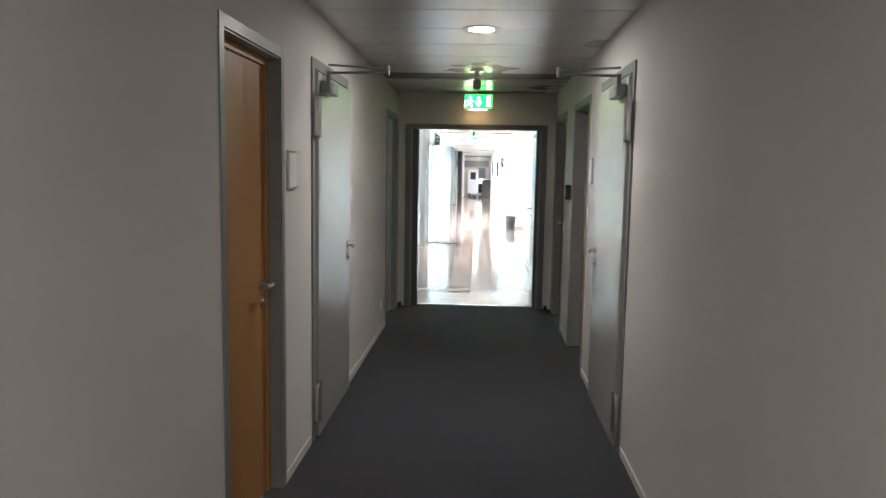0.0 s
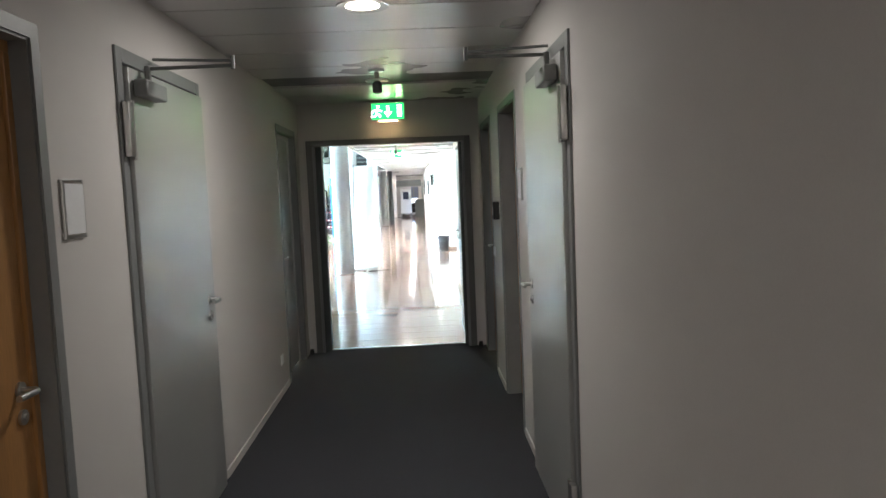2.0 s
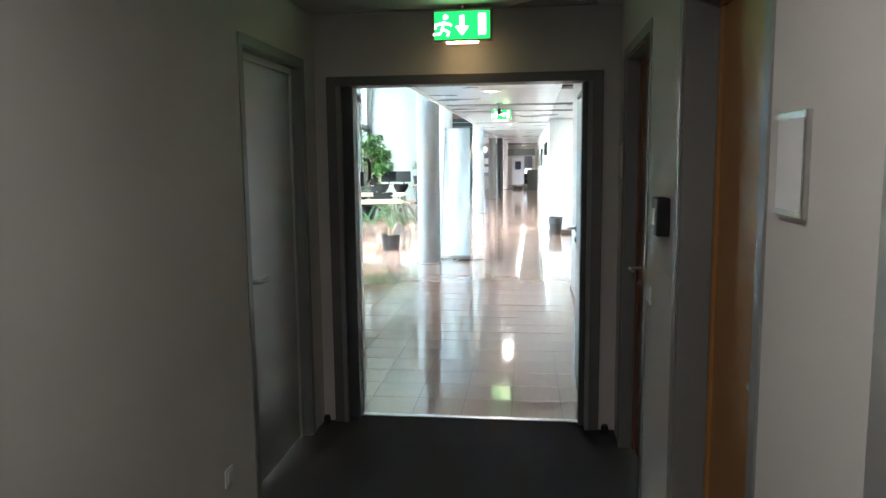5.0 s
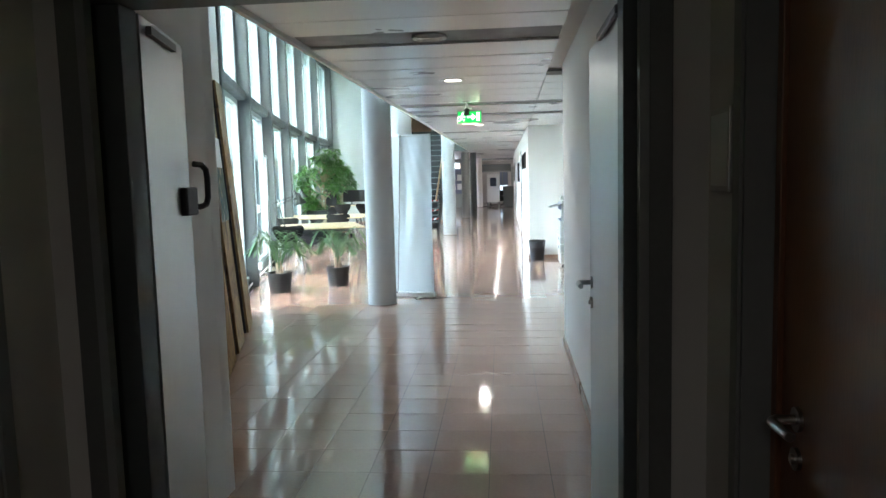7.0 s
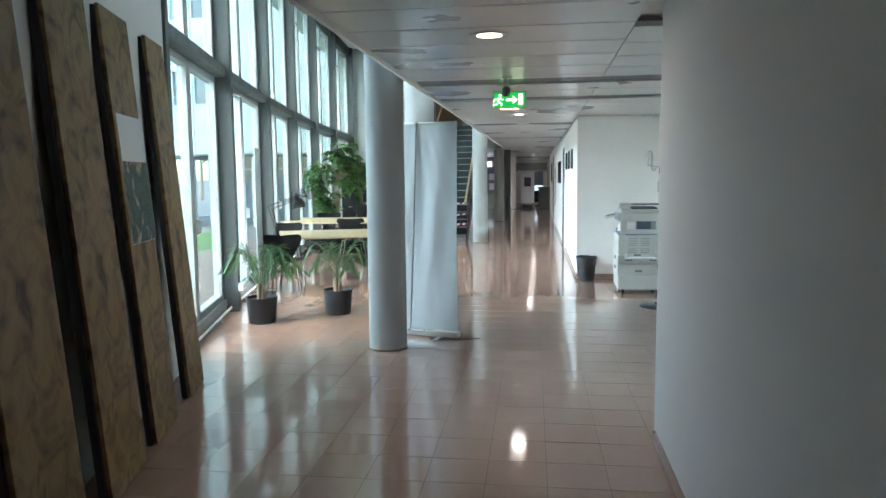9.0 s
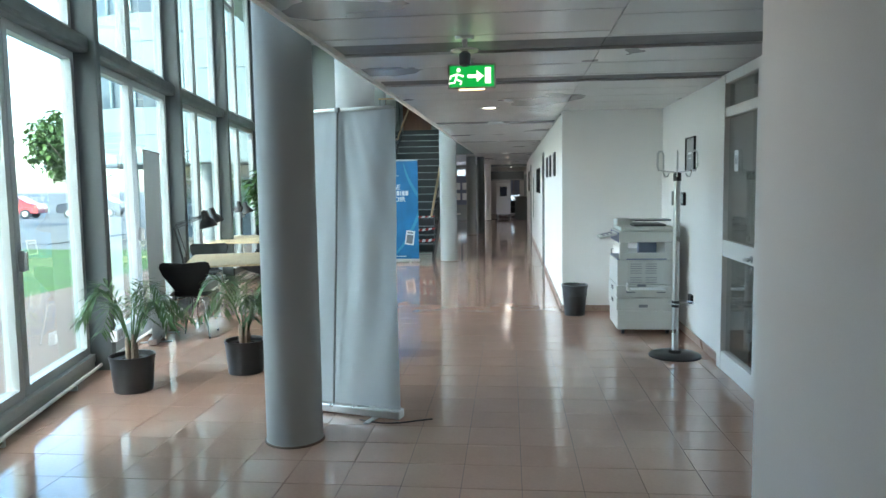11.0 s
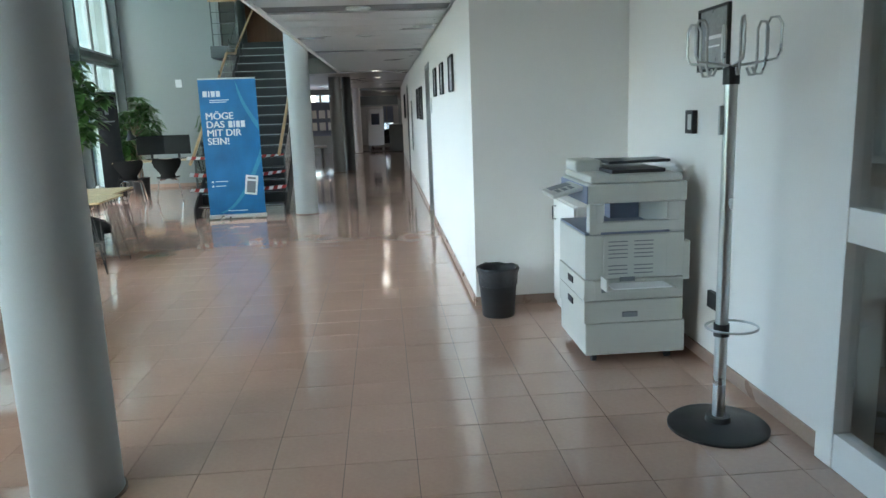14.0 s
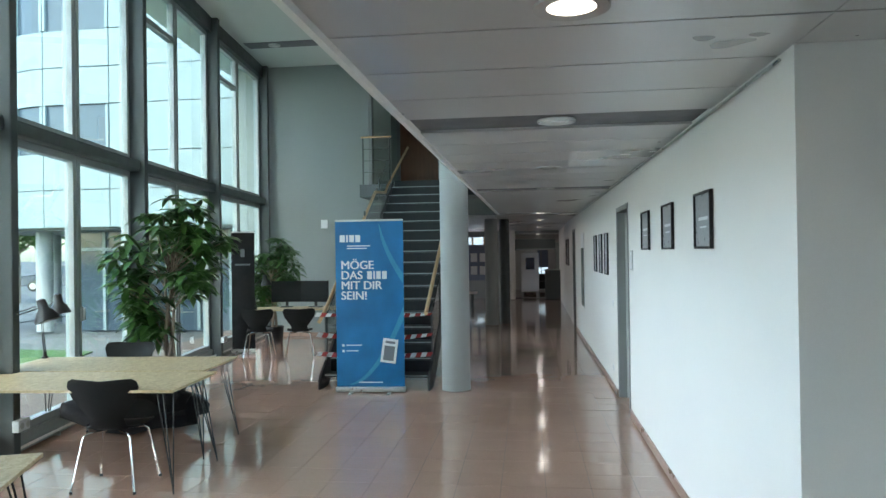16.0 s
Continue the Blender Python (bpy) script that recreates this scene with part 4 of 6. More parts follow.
def bushy_plant(m, height, spread, low, heads, label, rng, trunks=3):
    """Braided thin trunks and drooping fans of long leaflets."""
    t = thing("potted_tree", m, label, "plant")
    pot(t, 0.19, 0.34)
    bm = NB()
    ends = []
    for k in range(trunks):
        a = 2 * math.pi * k / trunks
        path = [(0.045 * math.cos(a + 4 * s), 0.045 * math.sin(a + 4 * s), 0.3 + s * (height * 0.62 - 0.3)) for s in (i / 12 for i in range(13))]
        tube(bm, path, 0.026, 8, 0.017)
        ends.append(Vector(path[-1]))
    tips = []
    lobes = ((-0.45, 0.0, 0.62, 0.42), (0.12, 0.0, 0.80, 0.50), (0.42, 0.1, 0.62, 0.42), (-0.30, -0.1, 0.28, 0.36), (-0.60, 0.15, 0.45, 0.28), (0.05, 0.2, 0.52, 0.40), (-0.25, 0.0, 0.06, 0.26), (0.45, -0.2, 0.42, 0.24), (0.2, 0.0, 0.88, 0.36), (-0.42, 0.1, 0.16, 0.26), (0.35, 0.0, 0.70, 0.38))
    for k in range(heads):
        lx, ly, lz, lr = lobes[k % 11]
        d = Vector((rng.gauss(0, 1), rng.gauss(0, 1), rng.gauss(0, 0.8))).normalized() * rng.random() ** 0.45
        tips.append(Vector((spread * (lx + lr * d.x), spread * (ly + lr * d.y), low + (height - low) * lz + spread * lr * d.z * 0.9)))
    for p in tips[::4]:
        s = rng.choice(ends)
        st = Vector((s.x, s.y, min(s.z, max(0.6, p.z - 0.35))))
        tube(bm, [st, st.lerp(p, 0.5) + Vector((0, 0, 0.06)), p], 0.009, 5, 0.004)
    part("trunk", bm, BARK, t, "twisted pale brown trunks", True)
    bm = NB()
    for p in tips:
        lead = Vector((p.x, p.y, 0.15)).normalized()
        n = rng.choice((5, 6, 6, 7))
        for q in range(n):
            a = 2 * math.pi * q / n + rng.uniform(-0.2, 0.2)
            d = Vector((math.cos(a), math.sin(a), rng.uniform(-0.75, 0.0))) + lead * 0.35
            d.normalize()
            leaflet(bm, p, d, Vector((0, 0, 1)), rng.uniform(0.17, 0.27), rng.uniform(0.065, 0.10))
    leaf_thin("crown", bm, LEAVES, t, "dense green drooping leaves")
    return t


def palm(m, size, label, rng):
    t = thing("potted_palm", m, label, "plant", "small potted palms")
    pot(t, 0.175, 0.29)
    bm = NB()
    for k in range(6):
        a = k * 1.1
        tube(bm, [(0.03 * math.cos(a), 0.03 * math.sin(a), 0.25), (0.045 * math.cos(a), 0.045 * math.sin(a), 0.36 + 0.02 * k)], 0.022, 7, 0.009)
    part("stem", bm, BARK, t, "fibrous brown stem", True)
    for k in range(13):
        bm = NB()
        a = 2 * math.pi * k / 13 * 2.4 + rng.uniform(-0.3, 0.3)
        out = Vector((math.cos(a), math.sin(a), 0))
        reach, rise = size * rng.uniform(0.6, 1.0), rng.uniform(0.42, 0.72)
        pts = [Vector((0, 0, 0.3)) + out * reach * s + Vector((0, 0, rise * math.sin(min(1.0, s * 1.1) * 2.3) * (1 - 0.35 * s))) for s in (i / 10 for i in range(11))]
        tube(bm, pts, 0.006, 5, 0.002)
        for i in range(3, 11):
            d0 = (pts[i] - pts[i - 1]).normalized()
            side = d0.cross(Vector((0, 0, 1))).normalized()
            for h in (0.0, 0.5):
                base = pts[i].lerp(pts[i - 1], h)
                for s in (1, -1):
                    d = (d0 * 0.75 + side * s * 0.75 + Vector((0, 0, -0.12))).normalized()
                    leaflet(bm, base, d, Vector((0, 0, 1)), size * rng.uniform(0.30, 0.42) * (1.1 - 0.05 * i), 0.017)
        leaf_thin("frond", bm, PALM, t, "feathery dark green frond")


rng = random.Random(7)
bushy_plant(pose(-4.38, 27.0, 0), 2.42, 0.84, 0.72, 190, "tall potted tree with drooping green leaves by the window", rng)
bushy_plant(pose(-5.2, 32.55, 0), 2.05, 0.62, 0.75, 120, "bushy green potted tree near the end wall", rng)
palm(pose(-2.76, 18.25, 0), 0.55, "small potted palm in a black pot on the tiles", rng)
palm(pose(-2.05, 18.85, 0), 0.55, "small potted palm in a black pot on the tiles", rng)
palm(pose(-3.85, 33.2, 0.75), 0.30, "small spiky potted plant on a stand", rng)
piece("plant_stand", lathe(NB(), [(0.16, 0), (0.15, 0.02), (0.05, 0.05), (0.05, 0.7), (0.19, 0.72), (0.19, 0.75)], 24, (-3.85, 33.2)), BLACK, "black plant stand by the end wall", "stand", True, "")


# ---- desk things at the far table ----
def monitor(m):
    d = thing("monitor", m, "black computer monitor on the far table", "monitor", "black monitors")
    part("screen", box(NB(), (-0.28, -0.02, 0.10), (0.28, 0.02, 0.49), 0.008), CHAIRBLACK, d)
    bm = NB()
    box(bm, (-0.025, 0.02, 0.02), (0.025, 0.045, 0.3), 0.004)
    box(bm, (-0.11, -0.06, 0.0), (0.11, 0.11, 0.018), 0.004)
    part("stand", bm, BLACK, d)


monitor(pose(-4.72, 31.95, 0.752, 0, 0, 10))
monitor(pose(-4.17, 31.92, 0.752, 0, 0, -12))


def lumpy_bag(m, sx, sy, sz, label, rng):
    bm = NB()
    bmesh.ops.create_icosphere(bm, subdivisions=3, radius=1)
    for v in bm.verts:
        n = noise.noise(v.co * 1.7 + Vector((rng.uniform(0, 0.01), 3, 1)))
        v.co = Vector((v.co.x * sx, v.co.y * sy, max(-0.75, v.co.z) * sz)) * (1 + 0.34 * n + 0.12 * noise.noise(v.co * 5.0))
    low = min(v.co.z for v in bm.verts)
    for v in bm.verts:
        v.co.z -= low
    ob = piece("bag", bm, BLACKFABRIC, label, "bag", True, "", "black bags")
    ob.matrix_world = m
    return ob


lumpy_bag(pose(-4.05, 25.75, 0, 0, 0, 8), 0.64, 0.27, 0.26, "black soft bag lying under the table", rng)


# ---- leaning boards ----
def leaning_board(y0, y1, length, out, label):
    """A long board leaning on the curved wall; its foot stands out from it."""
    ym = (y0 + y1) / 2
    foot = Vector((facade_x(ym) + out, ym, 0))
    slope = -0.222 + 0.00992 * (ym - 20.3)
    along = Vector((slope, 1, 0)).normalized()
    nrm = Vector((along.y, -along.x, 0))
    lean = math.asin(min(0.5, (out - 0.22) / length))
    up = (Vector((0, 0, 1)) * math.cos(lean) - nrm * math.sin(lean)).normalized()
    face = along.cross(up).normalized()
    m = Matrix(((along.x, up.x, face.x, foot.x), (along.y, up.y, face.y, foot.y), (along.z, up.z, face.z, 0.012), (0, 0, 0, 1)))
    b = thing("wooden_board", m, label, "board", "boards leaning on the wall")
    w = y1 - y0
    part("face", box(NB(), (-w / 2 + 0.004, 0.0, -0.012), (w / 2, length, 0.012), 0.003), BOARD, b, "stained brown plywood face")
    part("edge", box(NB(), (-w / 2 - 0.012, 0.0, -0.05), (w / 2 - 0.005, length - 0.01, -0.0125), 0.004), BOARDEDGE, b, "black edge")
    return m


BOARDS = [(15.48, 15.95, 2.62), (14.56, 15.10, 2.62), (13.74, 14.34, 2.64), (12.84, 13.46, 2.60), (11.98, 12.58, 2.60)]
mats = [leaning_board(a, b, ln, 0.42, "long stained plywood board leaning on the white wall") for a, b, ln in BOARDS]
pr = thing("landscape_print", mats[1] @ pose(0.03, 1.22, 0.0125), "pale landscape print leaning on a plywood board", "print")
part("paper", box(NB(), (-0.26, 0.0, 0), (0.26, 0.78, 0.006)), PAPER, pr, "white upper sheet")
bm = NB()
box(bm, (-0.258, 0.002, 0.0065), (0.258, 0.50, 0.008))
part("printed_area", bm, PRINTBLUE, pr, "blue-grey and green landscape")

# ---- copier niche ----
cp = thing("copier", pose(0, 0, 0), "light grey office copier on castors in the niche", "copier")
X0, X1, Y0, Y1 = 1.388, 2.0, 20.5, 21.14
part("base_cabinet", box(NB(), (X0, Y0 + 0.01, 0.06), (X1, Y1, 0.26), 0.008), COPIER, cp)
for x, y in ((X0 + 0.07, Y0 + 0.09), (X1 - 0.08, Y0 + 0.09), (X0 + 0.07, Y1 - 0.09), (X1 - 0.08, Y1 - 0.09)):
    bm = NB()
    tube(bm, [(x - 0.014, y, 0.029), (x + 0.014, y, 0.029)], 0.028, 14)
    box(bm, (x - 0.02, y - 0.02, 0.045), (x + 0.02, y + 0.02, 0.062))
    part("castor", bm, BLACK, cp, "black castor", True)
for k, (z0, z1) in enumerate(((0.264, 0.40), (0.404, 0.53))):
    dr = part("paper_drawer", box(NB(), (X0 - 0.012, Y0, z0), (X1 - 0.02, Y1, z1), 0.006), COPIER, cp)
    bm = NB()
    box(bm, (X0 - 0.018, Y0 + 0.26, (z0 + z1) / 2 - 0.012), (X0 - 0.010, Y0 + 0.38, (z0 + z1) / 2 + 0.03), 0.003)
    part("grip", bm, COPIERDARK, dr, "dark drawer grip")
part("body", box(NB(), (X0 - 0.006, Y0 + 0.004, 0.534), (X1 - 0.02, Y1, 0.80), 0.006), COPIER, cp)
bm = NB()
box(bm, (X0 - 0.004, Y0 + 0.01, 0.802), (X1 - 0.02, Y1 - 0.01, 0.815))
part("output_tray", bm, COPIERBLUE, cp, "blue-grey paper output tray")
bm = NB()
box(bm, (X0 + 0.02, Y0 + 0.004, 0.804), (X0 + 0.09, Y0 + 0.075, 0.985), 0.006)
part("pillar", bm, COPIER, cp)
part("pillar", box(NB(), (X1 - 0.11, Y0 + 0.004, 0.804), (X1 - 0.02, Y1, 0.985), 0.006), COPIER, cp)
bm = NB()
box(bm, (X0 + 0.30, Y1 - 0.12, 0.816), (X1 - 0.12, Y1, 0.985))
part("rear_wall", bm, COPIERBLUE, cp, "blue-grey inner wall")
bm = NB()
box(bm, (X0 + 0.06, Y0 + 0.001, 0.817), (X1 - 0.024, Y0 + 0.05, 0.875), 0.004)
box(bm, (X0 + 0.06, Y0 + 0.001, 0.876), (X0 + 0.105, Y0 + 0.05, 0.984), 0.004)
box(bm, (X1 - 0.13, Y0 + 0.001, 0.876), (X1 - 0.024, Y0 + 0.05, 0.984), 0.004)
part("side_frame", bm, COPIER, cp)
part("scanner", box(NB(), (X0 + 0.01, Y0, 0.986), (X1 - 0.01, Y1 + 0.01, 1.10), 0.010), COPIER, cp)
bm = NB()
box(bm, (X0 + 0.03, Y0 + 0.02, 1.102), (X1 - 0.03, Y1, 1.145), 0.012)
box(bm, (X0 + 0.03, Y0 + 0.36, 1.14), (X0 + 0.20, Y1, 1.215), 0.02)
lid = part("lid", bm, COPIER, cp)
bm = NB()
slab(bm, [(X0 + 0.18, Y0 + 0.10), (X1 - 0.10, Y0 + 0.12), (X1 - 0.10, Y1 - 0.10), (X0 + 0.18, Y1 - 0.06)], 1.147, 1.168)
slab(bm, [(X0 + 0.20, Y0 + 0.22), (X1 - 0.02, Y0 + 0.25), (X1 - 0.02, Y1 - 0.16), (X0 + 0.2, Y1 - 0.10)], 1.195, 1.212)
part("document_feeder", bm, COPIERDARK, lid, "dark document feeder trays")
bm = NB()
box(bm, (-0.20, -0.17, -0.012), (0.0, 0.17, 0.012), 0.006)
pn = part("control_panel", bm, COPIER, cp, "tilted control panel")
pn.matrix_local = pose(X0 + 0.02, Y0 + 0.26, 1.075, 0, -14, 0)
part("display", box(NB(), (-0.17, 0.0, 0.0125), (-0.04, 0.15, 0.0135)), INK, pn, "grey display")
for i in range(3):
    for j in range(4):
        part("key", box(NB(), (-0.16 + 0.04 * i, -0.14 + 0.03 * j, 0.0125), (-0.135 + 0.04 * i, -0.12 + 0.03 * j, 0.0145)), INK, pn)
part("front_strip", box(NB(), (X0 + 0.004, Y0 + 0.002, 0.986), (X0 + 0.012, Y1, 1.09), 0.002), COPIERBLUE, cp, "blue-grey front strip")
bm = NB()
box(bm, (X0 + 0.10, Y0 - 0.008, 0.545), (X1 - 0.13, Y0 + 0.0035, 0.795), 0.003)
side = part("side_cover", bm, COPIER, cp, "ribbed side cover")
for k in range(9):
    if k == 3:
        continue
    z = 0.565 + 0.024 * k
    for x in (X0 + 0.13, X0 + 0.285):
        part("vent_slot", box(NB(), (x, Y0 - 0.010, z), (x + 0.115, Y0 - 0.0075, z + 0.006)), INK, side)
bm = NB()
box(bm, (X0 + 0.09, Y0 - 0.16, 0.49), (X1 - 0.12, Y0 - 0.006, 0.505), 0.004)
box(bm, (X0 + 0.085, Y0 - 0.12, 0.485), (X0 + 0.098, Y0 - 0.004, 0.56), 0.003)
tr = part("bypass_tray", bm, COPIER, cp, "open bypass paper tray")
part("paper", box(NB(), (X0 + 0.12, Y0 - 0.15, 0.5055), (X1 - 0.15, Y0 - 0.01, 0.512)), PAPER, tr, "white sheets")
bm = NB()
box(bm, (X0 + 0.05, Y0 - 0.006, 0.415), (X1 - 0.06, Y0 + 0.0, 0.525), 0.003)
part("side_panel", bm, COPIER, cp)
for x, y1, z0, z1 in ((X0 + 0.09, -0.005, 0.455, 0.48), (X1 - 0.21, -0.005, 0.455, 0.48), (X0 + 0.22, 0.0, 0.30, 0.33), (X0 + 0.2, -0.004, 0.52, 0.545)):
    part("side_grip", box(NB(), (x, Y0 - 0.012, z0), (x + 0.09, Y0 + y1, z1)), INK, cp, "grey moulded grip")
bm = NB()
box(bm, (X1 - 0.055, Y0 + 0.03, 0.5), (X1 + 0.03, Y0 + 0.3, 0.74), 0.008)
box(bm, (X1 - 0.06, Y0 - 0.001, 0.85), (X1 - 0.035, Y0 + 0.003, 0.94))
part("finisher", bm, COPIER, cp)

cab = thing("cabinet", pose(0, 0, 0), "low white cabinet behind the copier", "cabinet")
part("body", box(NB(), (1.54, 21.30, 0.0), (2.08, 21.93, 0.86), 0.004), WHITE, cab)
dr = part("door", box(NB(), (1.518, 21.302, 0.05), (1.538, 21.928, 0.85), 0.003), WHITE, cab)
bm = NB()
tube(bm, [(1.516, 21.84, 0.70), (1.49, 21.84, 0.70), (1.49, 21.84, 0.80), (1.516, 21.84, 0.80)], 0.005, 8)
part("handle", bm, BLACK, dr, "black bow handle", True)

bn = thing("waste_bin", pose(1.035, 21.71, 0), "black waste bin with a dark liner on the tiles", "bin")
part("body", lathe(NB(), [(0.12, 0), (0.122, 0.006), (0.148, 0.34), (0.151, 0.345), (0.145, 0.345), (0.118, 0.02), (0.02, 0.018)], 36), BLACK, bn, "", True)
bm = NB()
lathe(bm, [(0.146, 0.24), (0.152, 0.33), (0.160, 0.35), (0.163, 0.365), (0.155, 0.378), (0.143, 0.37), (0.135, 0.30), (0.12, 0.15)], 36)
for v in bm.verts:
    a = math.atan2(v.co.y, v.co.x)
    v.co.z += 0.012 * noise.noise((math.cos(a) * 3, math.sin(a) * 3, 1.0))
    s = 1 + 0.03 * noise.noise((math.cos(a) * 5, math.sin(a) * 5, v.co.z * 12))
    v.co.x, v.co.y = v.co.x * s, v.co.y * s
part("liner", bm, BAG, bn, "crumpled dark plastic liner", True)

cs = thing("coat_stand", pose(1.79, 19.59, 0), "tubular steel coat stand with a round black base", "coat stand")
part("base", lathe(NB(), [(0.235, 0), (0.235, 0.012), (0.22, 0.024), (0.06, 0.034), (0.055, 0.06)], 44), BLACK, cs, "round black base plate", True)
part("pole", lathe(NB(), [(0.029, 0.055), (0.029, 1.66)], 20), SATIN, cs, "steel pole", True)
part("collar", lathe(NB(), [(0.036, 1.62), (0.036, 1.69), (0.02, 1.70)], 20), BLACK, cs, "black collar", True)
part("lower_collar", lathe(NB(), [(0.036, 0.46), (0.036, 0.52)], 20), BLACK, cs, "black collar", True)
bm = NB()
tube(bm, [(0.12 * math.cos(a) + 0.05, 0.11 * math.sin(a), 0.50) for a in (2 * math.pi * k / 24 for k in range(25))], 0.006, 8)
part("umbrella_ring", bm, SATIN, cs, "thin umbrella ring", True)
for k in range(6):
    a = 2 * math.pi * k / 6 + 0.3
    o = Vector((math.cos(a), math.sin(a), 0))
    pts = [o * r + Vector((0, 0, z)) for r, z in ((0.02, 1.70), (0.12, 1.71), (0.185, 1.72), (0.20, 1.75), (0.20, 1.86), (0.185, 1.89), (0.155, 1.89), (0.14, 1.86), (0.14, 1.70), (0.125, 1.66), (0.10, 1.66), (0.085, 1.69))]
    part("hook", tube(NB(), pts, 0.006, 8), SATIN, cs, "bent steel hook", True)
tube_bm = NB()
box(tube_bm, (-0.05, -0.008, 1.40), (-0.03, 0.008, 1.53), 0.003)
part("tag", tube_bm, SATIN, cs)


def picture(m, w, h, label, mat=PICTURE):
    """A framed print hung flat; x along the wall, -y into the room."""
    p = thing("framed_picture", m, label, "picture", "framed prints on the wall")
    bm = NB()
    f = 0.014
    box(bm, (-w / 2, -0.022, -h / 2), (-w / 2 + f, -0.001, h / 2))
    box(bm, (w / 2 - f, -0.022, -h / 2), (w / 2, -0.001, h / 2))
    box(bm, (-w / 2 + f, -0.022, -h / 2), (w / 2 - f, -0.001, -h / 2 + f))
    box(bm, (-w / 2 + f, -0.022, h / 2 - f), (w / 2 - f, -0.001, h / 2))
    part("frame", bm, BLACK, p, "thin black frame")
    sh = part("print", box(NB(), (-w / 2 + f, -0.010, -h / 2 + f), (w / 2 - f, -0.002, h / 2 - f)), mat, p, "grey print")
    bm = NB()
    box(bm, (-w * 0.28, -0.0115, 0.0), (w * 0.28, -0.0102, 0.02))
    box(bm, (-w * 0.2, -0.0115, -0.045), (w * 0.2, -0.0102, -0.035))
    part("caption", bm, PAPER, sh, "pale line of print")
    return p


for y in (23.44, 24.53, 25.54):
    picture(pose(east_x(y), y, 1.89, 0, 0, -90), 0.42, 0.33 * 1.02, "grey print in a thin black frame on the white wall")
for y in (28.75, 29.5, 30.3):
    picture(pose(east_x(y), y, 1.68, 0, 0, -90), 0.40, 0.55, "grey print in a thin black frame on the white wall")
for y in (38.2, 39.4):
    picture(pose(east_x(y), y, 1.7, 0, 0, -90), 0.5, 0.7, "grey print in a thin black frame on the white wall")
picture(pose(2.12, 20.49, 1.892, 0, 0, -90), 0.38, 0.35, "small dark print in a black frame above the copier", PICTURE)
po = thing("poster", pose(east_x(33.0) - 0.005, 33.0, 1.36, 0, 0, -90), "tall pale poster with a grey-green picture", "poster")
part("sheet", box(NB(), (-0.40, -0.006, -0.70), (0.40, -0.001, 0.70)), PAPER, po)
part("printed_area", box(NB(), (-0.38, -0.0085, -0.68), (0.38, -0.0065, 0.42)), PRINTBLUE, po, "grey-green picture")
bm = NB()
box(bm, (2.085, 20.69, 1.36), (2.119, 20.80, 1.50), 0.005)
tm = piece("wall_control", bm, BLACK, "small dark control box on the niche wall", "control box", False, "")
part("display", box(NB(), (2.083, 20.705, 1.385), (2.0845, 20.755, 1.475)), OFFLAMP, tm, "pale display")
bm = NB()
box(bm, (2.09, 20.30, 0.36), (2.119, 20.42, 0.46), 0.004)
piece("wall_socket", bm, BLACK, "dark wall socket box near the copier", "socket", False, "")

# glazed side door of the niche
gd = thing("door_10", pose(0, 0.13, 0), "white-framed glazed door with two panes in the niche", "door", "", "structure")
bm = NB()
for a, b in ((18.05, 18.17), (19.0, 19.12)):
    box(bm, (2.07, a, 0), (2.16, b, 2.5), 0.004)
for z0, z1 in ((0.0, 0.16), (0.98, 1.12), (2.14, 2.22), (2.42, 2.5)):
    box(bm, (2.075, 18.17, z0), (2.155, 19.0, z1), 0.003)
part("door_frame", bm, WHITE, gd, "white painted frame")
for z0, z1 in ((0.15, 0.99), (1.11, 2.15), (2.21, 2.43)):
    g = part("pane", box(NB(), (2.11, 18.16, z0), (2.122, 19.01, z1)), CLEAR, gd, "dark-looking glass pane")
    g.visible_shadow = False
bm = NB()
box(bm, (2.105, 18.72, 1.69), (2.1085, 18.82, 1.86))
st = part("sign", bm, PAPER, gd, "small white toilet sign")
bm = NB()
for y in (18.75, 18.79):
    box(bm, (2.1035, y - 0.008, 1.75), (2.1048, y + 0.008, 1.80))
    box(bm, (2.1035, y - 0.005, 1.805), (2.1048, y + 0.005, 1.82))
part("pictogram", bm, INK, st)
lever(gd, pose(2.07, 18.22, 1.03, 0, 0, -90))
bm = NB()
box(bm, (3.9, 17, 0), (4.0, 20.2, 2.6))
box(bm, (2.36, 16.9, 0), (4.0, 17.0, 2.6))
box(bm, (2.36, 20.2, 0), (4.0, 20.3, 2.6))
box(bm, (2.36, 17, 2.55), (4.0, 20.2, 2.6))
piece("wall_side_room", bm, CORRIDOR, "plain walls of the dim side room", "wall")
piece("floor_side_room", box(NB(), (2.36, 17, -0.1), (4.0, 20.2, 0.0)), SKIRT, "brown floor of the side room", "floor")

# ---- stairs ----
SX0, SX1, SY0, RISE, GO, STEPS = -2.88, -1.44, 28.05, 0.177, 0.285, 17
st = thing("staircase", pose(0, 0, 0), "open steel staircase with wooden handrails closed off by tape", "stairs")
for k in range(1, STEPS + 1):
    y, z = SY0 + (k - 1) * GO, k * RISE
    bm = NB()
    box(bm, (SX0 + 0.05, y, z - 0.035), (SX1 - 0.05, y + 0.30, z - 0.004), 0.004)
    tr = part("tread", bm, STAIR, st, "dark steel tread")
    # dark panel standing in for the shade between open treads
    part("riser", box(NB(), (SX0 + 0.05, y + 0.285, z - 0.03), (SX1 - 0.05, y + 0.297, z + 0.14)), STAIR, st, "dark panel in place of shade between open treads")
    part("nosing", box(NB(), (SX0 + 0.05, y - 0.006, z - 0.018), (SX1 - 0.05, y - 0.001, z - 0.004)), ALU, tr, "pale nosing")
